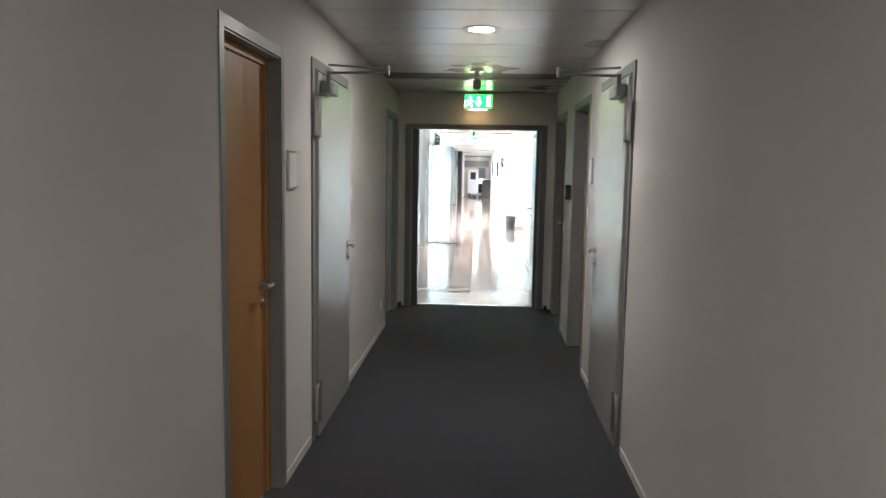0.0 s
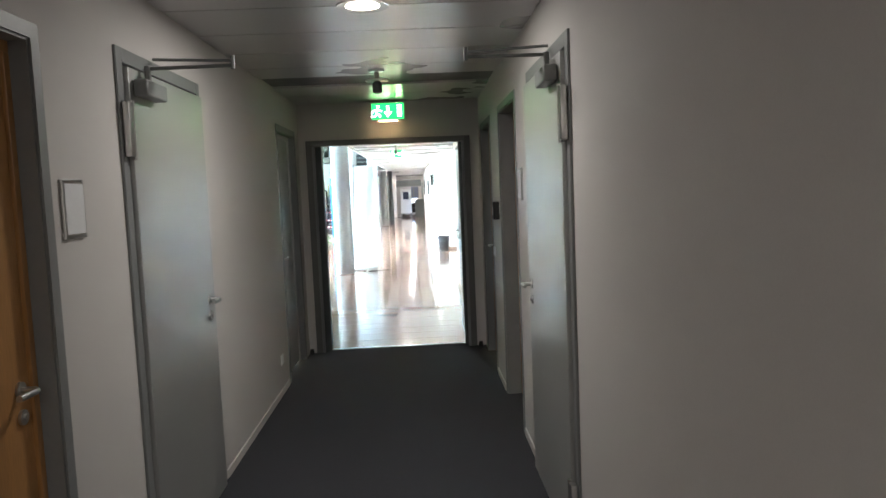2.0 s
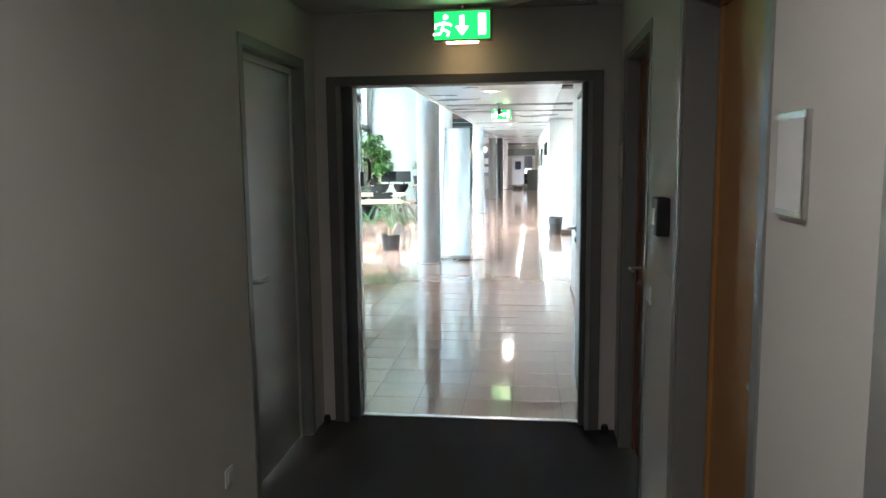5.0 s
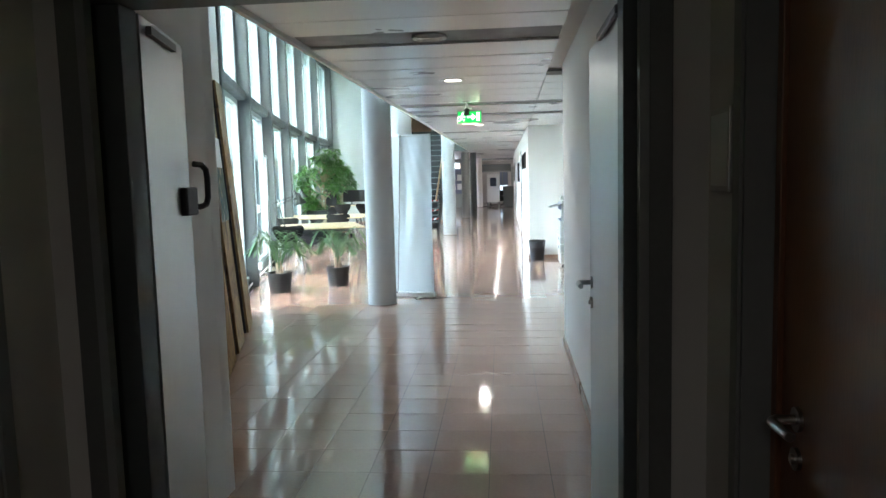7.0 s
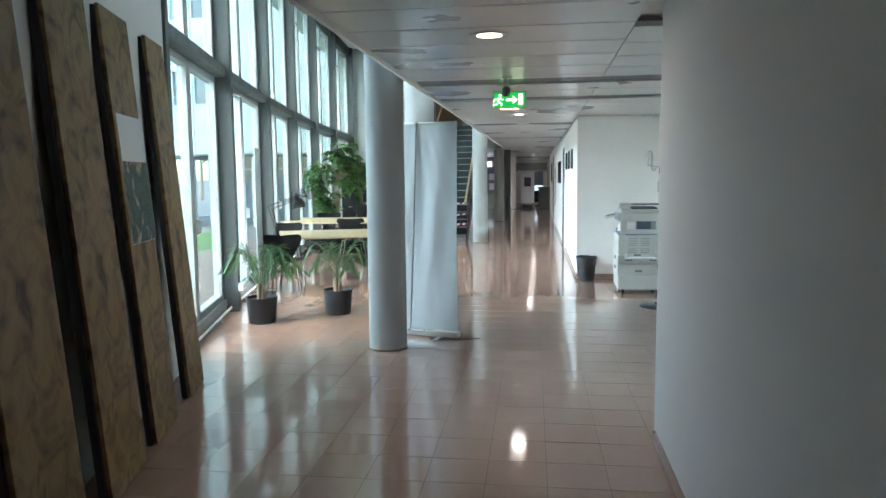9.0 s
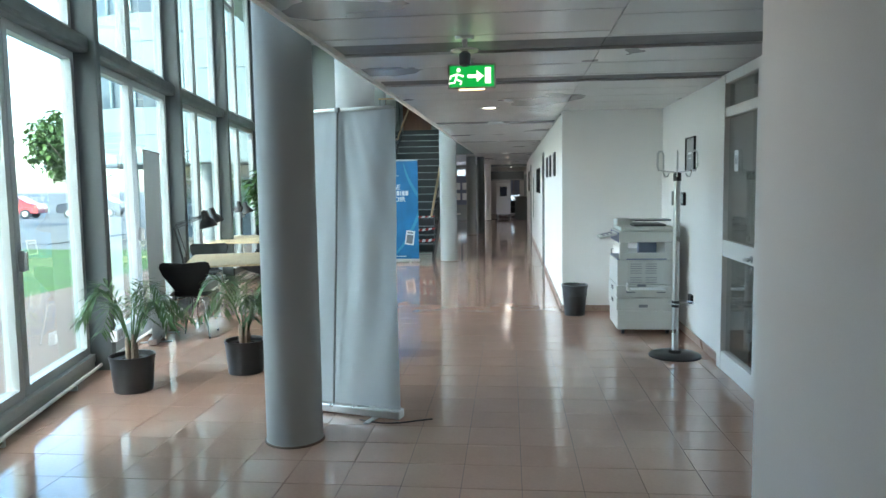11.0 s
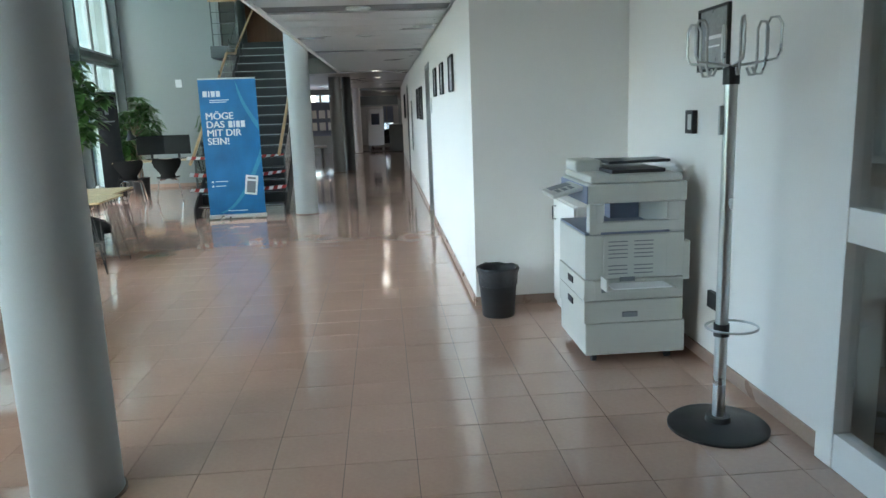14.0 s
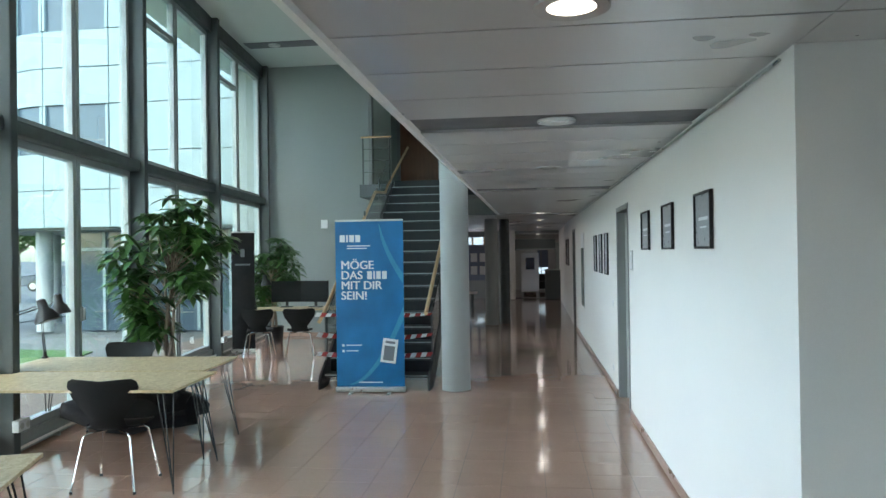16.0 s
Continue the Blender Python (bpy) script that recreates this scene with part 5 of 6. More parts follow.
for x in (SX0, SX1 - 0.03):
    bm = NB()
    ya, yb, za, zb = SY0 - 0.12, SY0 + STEPS * GO, -0.05, STEPS * RISE
    prof = [(ya, 0.0), (ya + 0.34, 0.0), (yb, zb - 0.23), (yb, zb + 0.12), (ya + 0.05, 0.18), (ya, 0.12)]
    f = [bm.verts.new((x, y, z)) for y, z in prof]
    g = [bm.verts.new((x + 0.03, y, z)) for y, z in prof]
    bm.faces.new(f)
    bm.faces.new(g[::-1])
    for k in range(len(prof)):
        bm.faces.new((f[k], f[(k + 1) % 6], g[(k + 1) % 6], g[k]))
    part("stringer", bm, STAIR, st, "dark steel side plate")
for x, pts in ((SX0 + 0.015, [(27.95, 0.86), (28.2, 0.98), (31.3, 2.80), (32.15, 2.86), (32.3, 2.98), (34.6, 4.05)]), (SX1 - 0.015, [(27.75, 0.98), (33.0, 4.0)])):
    part("handrail", tube(NB(), [(x, y, z) for y, z in pts], 0.024, 12), RAILWOOD, st, "round light wooden handrail", True)
    for y in (28.25, 29.4, 30.5, 31.6, 32.6):
        z = (y - SY0) / GO * RISE
        bm = NB()
        box(bm, (x - 0.012, y - 0.02, z - 0.1), (x + 0.012, y + 0.02, z + 0.90), 0.003)
        part("post", bm, MULLION, st)
    for a, b in ((28.3, 29.35), (29.45, 30.45), (30.55, 31.55), (31.65, 32.55)):
        bm = NB()
        za, zb = (a - SY0) / GO * RISE, (b - SY0) / GO * RISE
        vs = [bm.verts.new((x + dx, y, z)) for dx in (-0.004, 0.004) for y, z in ((a, za + 0.2), (b, zb + 0.2), (b, zb + 0.78), (a, za + 0.78))]
        for q in ((0, 1, 2, 3), (7, 6, 5, 4), (0, 4, 5, 1), (1, 5, 6, 2), (2, 6, 7, 3), (3, 7, 4, 0)):
            bm.faces.new([vs[k] for k in q])
        g = part("glass_panel", bm, CLEAR, st, "clear glass railing panel")
        g.visible_shadow = False
for k, (z, y, sag) in enumerate(((0.46, 27.93, 0.03), (0.70, 27.96, 0.05), (0.96, 27.9, 0.02))):
    tp = thing("barrier_tape", pose(0, 0, 0), "red and white barrier tape tied across the stairs", "tape", "tapes across the stairs")
    n = 22
    for i in range(n):
        u0, u1 = i / n, (i + 1) / n
        q = []
        for u in (u0, u1):
            x = SX0 - 0.02 + (SX1 - SX0 + 0.04) * u
            tw = 0.5 + 0.5 * math.sin(9 * u + k)
            zz = z - sag * math.sin(math.pi * u)
            q.append((Vector((x, y - 0.03 * tw, zz - 0.027 * (0.5 + 0.5 * tw))), Vector((x + 0.02, y + 0.01, zz + 0.027 * (0.5 + 0.5 * tw)))))
        bm = NB()
        bm.faces.new([bm.verts.new(v) for v in (q[0][0], q[1][0], q[1][1], q[0][1])])
        bmesh.ops.solidify(bm, geom=bm.faces[:], thickness=0.001)
        part("stripe", bm, RED if i % 2 else PAPER, tp)
# upper landing: door, balustrade, side walls
piece("wall_gallery_west", box(NB(), (-3.9, 34.05, 3.1), (-3.7, 36.9, UPZ)), PLASTER, "plaster wall beside the upper landing", "wall")
ud = thing("door_11", pose(0, 0, 0), "brown wooden door on the upper landing", "door", "", "structure")
part("leaf", box(NB(), (-3.45, 36.82, 3.1), (-2.5, 36.86, 5.2), 0.004), REDWOOD, ud)
bm = NB()
for a, b in ((-3.53, -3.455), (-2.495, -2.42)):
    box(bm, (a, 36.80, 3.1), (b, 36.89, 5.28))
box(bm, (-3.455, 36.80, 5.205), (-2.495, 36.89, 5.28))
part("door_frame", bm, STEEL, ud, "grey frame")
bl = thing("balustrade", pose(0, 0, 0), "dark steel balustrade with a wooden rail on the landing", "railing")
for x in (-3.5, -2.96):
    part("post", box(NB(), (x - 0.012, 33.044, 3.1), (x + 0.012, 33.068, 4.04), 0.003), MULLION, bl, "dark steel post")
for z in (3.35, 3.58, 3.81):
    part("cross_rod", tube(NB(), [(-3.5, 33.056, z), (-2.96, 33.056, z)], 0.006, 6), MULLION, bl, "", True)
part("rail", tube(NB(), [(-3.54, 33.056, 4.05), (-2.92, 33.056, 4.05)], 0.02, 10), RAILWOOD, bl, "wooden rail", True)
bm = NB()
box(bm, (-3.55, 33.85, 3.1), (-3.50, 34.05, 5.7))
piece("trim_opening", bm, STEEL, "grey steel jamb of the upper opening", "trim")
piece("switch_plate", box(NB(), (-4.62, 33.835, 2.28), (-4.48, 33.85, 2.46), 0.003), PAPER, "small white box on the end wall", "switch", False, "")

# ---- far end of the hall ----
bm = NB()
box(bm, (-1.35, 46, 2.42), (0.9, 46.15, 2.6))
box(bm, (0.62, 46, 0), (0.9, 46.15, 2.05))
box(bm, (-6.6, 46, 0), (-4.0, 46.15, 2.6))
box(bm, (-2.0, 46, 0), (-1.35, 46.15, 2.6))
box(bm, (-4.0, 46, 0), (-2.0, 46.15, 0.75))
box(bm, (-4.0, 46, 2.3), (-2.0, 46.15, 2.6))
piece("wall_far", bm, ENDWALL, "dark wall with an opening at the far end", "wall")
bm = NB()
box(bm, (-1.4, 52, 0), (-0.05, 52.2, 2.6))
box(bm, (0.45, 52, 0), (1.2, 52.2, 2.6))
box(bm, (-0.05, 52, 0), (0.45, 52.2, 0.5))
box(bm, (-0.05, 52, 1.9), (0.45, 52.2, 2.6))
box(bm, (-1.6, 46.15, 0), (-1.4, 52.2, 2.6))
box(bm, (1.2, 46.15, 0), (1.4, 52.2, 2.6))
piece("wall_end_room", bm, CORRIDOR, "plain walls of the end room", "wall")
piece("ceiling_end_room", box(NB(), (-1.4, 46.15, CEILZ), (1.2, 52.0, CEILZ + 0.09)), CEIL, "white ceiling of the end room", "ceiling")
tp = thing("window_7", pose(0, 0, 0), "dark glossy transom over the far opening", "window", "", "structure")
part("transom_pane", box(NB(), (-1.35, 46.04, 1.84), (0.62, 46.07, 2.2)), MULLION, tp)
tg = part("glass_pane", box(NB(), (-1.35, 46.05, 2.2), (0.62, 46.06, 2.42)), CLEAR, tp, "clear upper pane")
tg.visible_shadow = False
part("transom_frame", box(NB(), (-1.35, 46.0, 1.78), (0.62, 46.12, 1.84), 0.004), STEEL, tp)
wd = thing("window_8", pose(0, 0, 0), "small bright window of the end room", "window", "", "structure")
bm = NB()
for a, b, c, d in ((-0.05, -0.02, 0.5, 1.9), (0.42, 0.45, 0.5, 1.9), (0.10, 0.15, 0.5, 1.9), (-0.02, 0.42, 0.5, 0.54), (-0.02, 0.42, 0.70, 0.73), (-0.02, 0.42, 1.86, 1.9)):
    box(bm, (a, 51.98, c), (b, 52.06, d))
part("window_frame", bm, STEEL, wd)
# Grey sheet added behind the frame to darken the upper pane.
part("blind", box(NB(), (-0.02, 52.07, 1.02), (0.42, 52.09, 1.86)), COPIERBLUE, wd, "added grey sheet darkening the upper pane")
wd = thing("window_9", pose(0, 0, 0), "wide far window with light wooden posts", "window", "", "structure")
for x in (-4.0, -3.5, -3.0, -2.5, -2.05):
    part("window_post", box(NB(), (x, 45.97, 0.75), (x + 0.07, 46.1, 2.3)), RAILWOOD, wd, "light wooden post")
piece("trim_far_threshold", box(NB(), (-1.35, 45.95, 0.0), (0.62, 46.2, 0.02)), CEILDARK, "dark threshold strip at the far opening", "trim")
nb = thing("notice_board", pose(-2.25, 44.2, 0), "grey pinboard with pale papers on legs", "notice board")
part("board", box(NB(), (-0.55, -0.03, 0.75), (0.55, 0.03, 2.0), 0.006), COPIERBLUE, nb)
for x in (-0.575, 0.55):
    part("frame_bar", box(NB(), (x, -0.04, 0.73), (x + 0.025, 0.035, 2.02)), RAILWOOD, nb, "light wooden frame bar")
for x in (-0.5, 0.5):
    part("leg", box(NB(), (x - 0.02, -0.02, 0.0), (x + 0.02, 0.02, 0.75)), STEEL, nb)
for i in range(3):
    for j in range(2):
        part("paper", box(NB(), (-0.45 + 0.32 * i, -0.036, 0.95 + 0.45 * j), (-0.22 + 0.32 * i, -0.031, 1.25 + 0.45 * j)), PAPER, nb, "pinned sheet")
bc = thing("bench", pose(-2.9, 42.2, 0), "low white bench on the tiles", "bench")
part("seat", box(NB(), (-0.9, -0.22, 0.40), (0.9, 0.22, 0.46), 0.008), WHITE, bc)
for x in (-0.75, 0.75):
    part("leg", box(NB(), (x - 0.03, -0.2, 0.0), (x + 0.03, 0.2, 0.40)), MULLION, bc)
fd = thing("poster_stand", pose(-0.34, 46.9, 0, 0, 0, 12), "white free-standing panel with a dark poster", "panel")
part("panel", box(NB(), (-0.34, -0.025, 0.2), (0.34, 0.025, 1.68), 0.006), WHITE, fd)
for x in (-0.30, 0.30):
    part("foot", box(NB(), (x - 0.02, -0.2, 0.0), (x + 0.02, 0.2, 0.2)), STEEL, fd)
part("poster", box(NB(), (-0.17, -0.031, 1.05), (0.17, -0.026, 1.5)), CARDARK, fd, "dark blue poster")
sf = thing("sofa", pose(0.1, 51.2, 0), "low dark sofa under the far window", "sofa")
part("seat", box(NB(), (-0.8, -0.4, 0.1), (0.8, 0.3, 0.42), 0.04), BLACKFABRIC, sf)
part("backrest", box(NB(), (-0.8, 0.3, 0.1), (0.8, 0.5, 0.72), 0.04), BLACKFABRIC, sf)
for x in (-0.7, 0.7):
    part("leg", box(NB(), (x - 0.03, -0.3, 0), (x + 0.03, 0.4, 0.1)), BLACK, sf)
lk = thing("cupboard", pose(0.45, 45.3, 0), "dark cupboard standing at the far wall", "cupboard")
part("body", box(NB(), (-0.24, -0.25, 0.03), (0.42, 0.25, 1.05), 0.006), MULLION, lk)
part("top", box(NB(), (-0.26, -0.27, 1.05), (0.43, 0.27, 1.08), 0.004), STEEL, lk)
part("plinth", box(NB(), (-0.22, -0.22, 0.0), (0.4, 0.22, 0.03)), BLACK, lk)
bm = NB()
bars(bm, 34.05, 46, 0, 2.6, -6.6, -6.4, [(34.6, 39.2, 0.3, 2.45), (39.8, 45.4, 0.3, 2.45)])
piece("wall_rear_west", bm, WHITE, "white wall with windows beyond the stairs", "wall")

# ---- signs and small fittings ----
def exit_sign(m, w, h, label, arrow):
    s = thing("exit_sign", m, label, "exit sign", "lit exit signs")
    part("housing", box(NB(), (-w / 2 - 0.012, -0.02, -0.012), (w / 2 + 0.012, 0.02, h + 0.015), 0.004), SATIN, s, "pale housing")
    part("stem", lathe(NB(), [(0.03, h + 0.01), (0.012, h + 0.02), (0.012, h + 0.045), (0.03, h + 0.05)], 14), SATIN, s, "", True)
    part("light_strip", box(NB(), (-0.09, -0.012, -0.022), (0.09, 0.012, -0.0125)), WARMBAR, s, "warm lit strip beneath")
    f = part("face", box(NB(), (-w / 2, -0.026, 0), (w / 2, -0.0205, h)), GREENSIGN, s, "lit green face")
    bm = NB()
    y0, y1 = -0.0285, -0.0265
    cx = -w * 0.33
    lathe(bm, [(0.014, y0), (0.014, y1)], 12)
    bmesh.ops.rotate(bm, verts=bm.verts[:], cent=(0, 0, 0), matrix=Matrix.Rotation(radians(-90), 3, "X"))
    for v in bm.verts:
        v.co = Vector((v.co.x + cx + 0.01, -0.0275 + 0.001 * (1 if v.co.y > -0.0275 else -1), v.co.z + h * 0.80))
    for pts in (((cx, 0.62), (cx - 0.01, 0.38)), ((cx - 0.01, 0.38), (cx + 0.03, 0.24), (cx + 0.02, 0.1)), ((cx - 0.01, 0.38), (cx - 0.02, 0.2), (cx - 0.06, 0.18)), ((cx, 0.6), (cx + 0.045, 0.5)), ((cx, 0.6), (cx - 0.045, 0.52), (cx - 0.05, 0.38))):
        tube(bm, [(px, -0.0275, pz * h) for px, pz in pts], 0.006, 6)
    part("figure", bm, WHITESIGN, f, "white running figure")
    bm = NB()
    if arrow == "down":
        box(bm, (-0.012, y0, h * 0.42), (0.012, y1, h * 0.85))
        tip = [(-0.04, h * 0.46), (0.0, h * 0.12), (0.04, h * 0.46)]
    else:
        box(bm, (-0.03, y0, h * 0.42), (0.04, y1, h * 0.58))
        tip = [(0.035, h * 0.78), (0.035, h * 0.22), (0.085, h * 0.5)]
    bm.faces.new([bm.verts.new((px, y0, pz)) for px, pz in tip])
    part("arrow", bm, WHITESIGN, f, "white arrow")
    part("door_mark", box(NB(), (w * 0.30, y0, h * 0.14), (w * 0.43, y1, h * 0.9)), WHITESIGN, f, "white door mark")
    return s


exit_sign(pose(0.165, 10.06, 2.32), 0.31, 0.15, "lit green exit sign with a down arrow over the double door", "down")
exit_sign(pose(0.03, 17.98, 2.30), 0.31, 0.145, "lit green exit sign with an arrow under the hall ceiling", "side")
for x, y in ((0.16, 8.3), (0.03, 17.3)):
    dv = thing("detector", pose(x, y, CEILZ), "small pale detector on a stem under the ceiling", "detector", "ceiling detectors")
    part("plate", lathe(NB(), [(0.055, -0.016), (0.06, 0.0)], 20), SATIN, dv, "", True)
    part("stem", lathe(NB(), [(0.016, -0.075), (0.016, -0.014)], 12), SATIN, dv, "", True)
    part("ring", lathe(NB(), [(0.085, -0.085), (0.088, -0.08), (0.085, -0.075)], 24), OFFLAMP, dv, "pale flat ring", True)
    part("head", lathe(NB(), [(0.015, -0.175), (0.034, -0.165), (0.036, -0.10), (0.02, -0.086)], 20), MULLION, dv, "dark cylindrical head", True)
for y in (13.18, 23.48, 28.2, 34.0):
    v = thing("ceiling_vent", pose(0.03, y, CEILZ + 0.012), "round pale air vent in a dark ceiling strip", "vent", "round ceiling vents")
    for r0, r1 in ((0.115, 0.095), (0.082, 0.066), (0.052, 0.036)):
        part("ring", lathe(NB(), [(r1, -0.006), (r0, -0.016), (r0 + 0.004, -0.008), (r0, 0.0), (r1, 0.0)], 28), OFFLAMP, v, "pale ring", True)
    part("hub", lathe(NB(), [(0.02, -0.014), (0.022, 0.0)], 16), OFFLAMP, v, "", True)


def room_plate(x, y, z, s):
    p = thing("room_plate", pose(x, y, z, 0, 0, 0), "upright pale room sign in a metal holder", "sign", "room signs")
    part("holder", box(NB(), (0, -0.075, -0.10), (s * 0.012, 0.075, 0.10), 0.003), SATIN, p)
    part("insert", box(NB(), (s * 0.0125, -0.066, -0.085), (s * 0.0135, 0.066, 0.085)), PAPER, p, "white paper insert")


room_plate(LEFT, 5.40, 1.605, 1)
room_plate(RIGHT, 7.33, 1.63, -1)
room_plate(RIGHT, 10.07, 1.63, -1)
bm = NB()
box(bm, (RIGHT - 0.05, 8.56, 1.36), (RIGHT - 0.001, 8.68, 1.50), 0.006)
ctl = piece("door_control", bm, BLACK, "black door control box with a pale face", "control box", False, "")
part("face", box(NB(), (RIGHT - 0.052, 8.59, 1.40), (RIGHT - 0.0505, 8.65, 1.46)), OFFLAMP, ctl, "pale button")


def switch(name, x, y, z, s, label):
    w = thing(name, pose(x, y, z), label, "switch")
    part("plate", box(NB(), (0, -0.04, -0.04), (s * 0.009, 0.04, 0.04), 0.003), PAPER, w)
    part("rocker", box(NB(), (s * 0.0095, -0.026, -0.026), (s * 0.014, 0.026, 0.026), 0.002), PAPER, w)


switch("light_switch", RIGHT, 8.98, 1.07, -1, "white light switch on the corridor wall")
switch("wall_socket", LEFT, 8.75, 0.28, 1, "white socket low on the corridor wall")
switch("light_switch", east_x(28.1), 28.1, 1.07, -1, "white light switch beside the hall door")
switch("wall_socket", east_x(28.15), 28.15, 0.28, -1, "white socket low on the hall wall")
room_plate(east_x(26.45), 26.45, 1.62, -1)
bm = NB()
tube(bm, [(east_x(22.1) - 0.015, 22.1, CEILZ - 0.03), (east_x(35) - 0.015, 35, CEILZ - 0.03)], 0.008, 8)
piece("picture_rail", bm, SATIN, "thin metal picture rail under the ceiling", "rail", True, "")
bm = NB()
pts = [Vector((-0.75 + 0.5 * u, 17.60 - 0.06 * math.sin(4 * u), 0.005)) for u in (k / 14 for k in range(15))]
tube(bm, pts, 0.005, 6)
piece("cable", bm, BLACK, "thin black cable on the tiles", "cable", True, "")

bm = NB()
box(bm, (-5.55, 32.05, UPZ - 0.012), (-0.9, 32.4, UPZ - 0.001))
piece("ceiling_upper_inset", bm, CEILDARK, "dark strip in the high ceiling", "ceiling")
v = thing("ceiling_vent", pose(-5.0, 32.22, UPZ - 0.012), "round pale air vent in a dark ceiling strip", "vent", "round ceiling vents")
for r0, r1 in ((0.115, 0.095), (0.07, 0.05)):
    part("ring", lathe(NB(), [(r1, -0.006), (r0, -0.016), (r0 + 0.004, -0.008), (r0, 0.0), (r1, 0.0)], 28), OFFLAMP, v, "pale ring", True)

# ---- outdoors ----
# Added backdrop that blocks the bright sky behind the end-room window.
bm = NB()
box(bm, (-4, 60, -0.2), (6, 60.4, 9))
piece("wall_courtyard", bm, PANEL, "added pale backdrop blocking the sky behind the end room", "wall")
piece("ground", box(NB(), (-400, -300, -0.5), (400, 500, -0.2)), ASPHALT, "grey ground reaching the horizon", "ground")
bm = NB()
slab(bm, [(-1.5, 11.8), (-6.7, 34.6), (-30, 34.6), (-30, 5)], -0.2, -0.14)
piece("pavement", bm, PAVING, "grey cobbled forecourt", "pavement")
bm = NB()
slab(bm, [(-6.5, 24.0), (-8.8, 32.2), (-16, 33), (-18, 22)], -0.2, -0.11)
piece("lawn", bm, GRASS, "mown green lawn before the glass front", "lawn")
bm = NB()
slab(bm, [(-15.5, 35.5), (-80, 60), (-80, 100), (-15.5, 100)], -0.2, -0.17)
piece("road", bm, PAVING, "pale paved car park", "road")

hs = thing("building", pose(0, 0, 0), "pale panelled building wing with a rounded end", "building")
RX, RY, RR = -11.5, 38.3, 3.3


def wing_point(s):
    """Along the front: straight to the rounded end, then round it."""
    flat = -6.7 - RX
    if s <= flat:
        return Vector((-6.7 - s, RY - RR, 0)), Vector((0, -1, 0))
    a = (s - flat) / RR
    d = Vector((-math.sin(a), -math.cos(a), 0))
    return Vector((RX, RY, 0)) + RR * d, d


ROWS_Z = [2.45, 3.36, 4.25, 5.40, 6.3, 7.2, 8.35, 9.3, 10.2]
pw = 1.72
wall_out = [wing_point(s)[0] for s in (0, 4.8, 5.5, 6.2, 6.9, 7.6, 8.3, 9.0, 9.7, 10.4, 11.1, 11.8, 12.5, 13.2)]
bm = NB()
slab(bm, [(p.x * 1.0, p.y + 0.12) for p in wall_out] + [(-8, 44), (-6.7, 44)], 2.4, 10.2)
part("core", bm, MULLION, hs)
bm = NB()
slab(bm, [(p.x * 1.0, p.y - 0.1) for p in wall_out] + [(-8, 44), (-6.7, 44)], 10.2, 10.5)
part("roof", bm, MULLION, hs)
for c in range(7):
    for r, (z0, z1) in enumerate(zip(ROWS_Z, ROWS_Z[1:])):
        s0, s1 = c * pw + 0.012, (c + 1) * pw - 0.012
        glazed = r in (2, 5) and c in (2, 3, 5)
        bm = NB()
        n = 1 if s1 < 4.8 else 5
        ring = []
        for k in range(n + 1):
            p, d = wing_point(s0 + (s1 - s0) * k / n)
            off = -0.05 if glazed else 0.0
            ring.append((p + d * (0.03 + off), p + d * off))
        lo = [(bm.verts.new((a.x, a.y, z0 + 0.012)), bm.verts.new((a.x, a.y, z1 - 0.012)), bm.verts.new((b.x, b.y, z0 + 0.012)), bm.verts.new((b.x, b.y, z1 - 0.012))) for a, b in ring]
        for q, w in zip(lo, lo[1:]):
            bm.faces.new((q[0], w[0], w[1], q[1]))
            bm.faces.new((q[1], w[1], w[3], q[3]))
            bm.faces.new((q[0], q[2], w[2], w[0]))
        for q in (lo[0], lo[-1]):
            bm.faces.new((q[0], q[1], q[3], q[2]))
        wn_ = part("window" if glazed else "panel", bm, WINDARK if glazed else PANEL, hs)
        if glazed:
            bm = NB()
            for s in (s0, (s0 + s1) / 2, s1 - 0.07):
                a, d = wing_point(s)
                b, _ = wing_point(s + 0.07)
                slab(bm, [(a.x + d.x * 0.05, a.y + d.y * 0.05), (b.x + d.x * 0.05, b.y + d.y * 0.05), (b.x - d.x * 0.02, b.y - d.y * 0.02), (a.x - d.x * 0.02, a.y - d.y * 0.02)], z0 + 0.012, z1 - 0.012)
            part("window_frame", bm, PANEL, wn_)
bm = NB()
box(bm, (-12.0, 36.3, -0.14), (-6.7, 36.4, 2.4))
part("ground_floor_glazing", bm, WINDARK, hs, "dark recessed ground-floor glazing")
for k in range(7):
    part("glazing_bar", box(NB(), (-12.0 + 0.85 * k, 36.22, -0.14), (-11.92 + 0.85 * k, 36.299, 2.4)), PANEL, hs, "pale glazing bar")
part("glazing_rail", box(NB(), (-12.0, 36.20, 1.9), (-6.7, 36.298, 1.98)), PANEL, hs)
for x, y in ((-9.8, 35.5), (-12.6, 36.0), (-14.0, 38.3)):
    part("pillar", lathe(NB(), [(0.2, -0.14), (0.2, 2.4)], 20, (x, y)), COLUMN, hs, "round pale pillar", True)
part("side_wall", box(NB(), (-6.72, 34.3, -0.2), (-6.62, 36.5, UPZ + 0.2)), PANEL, hs)


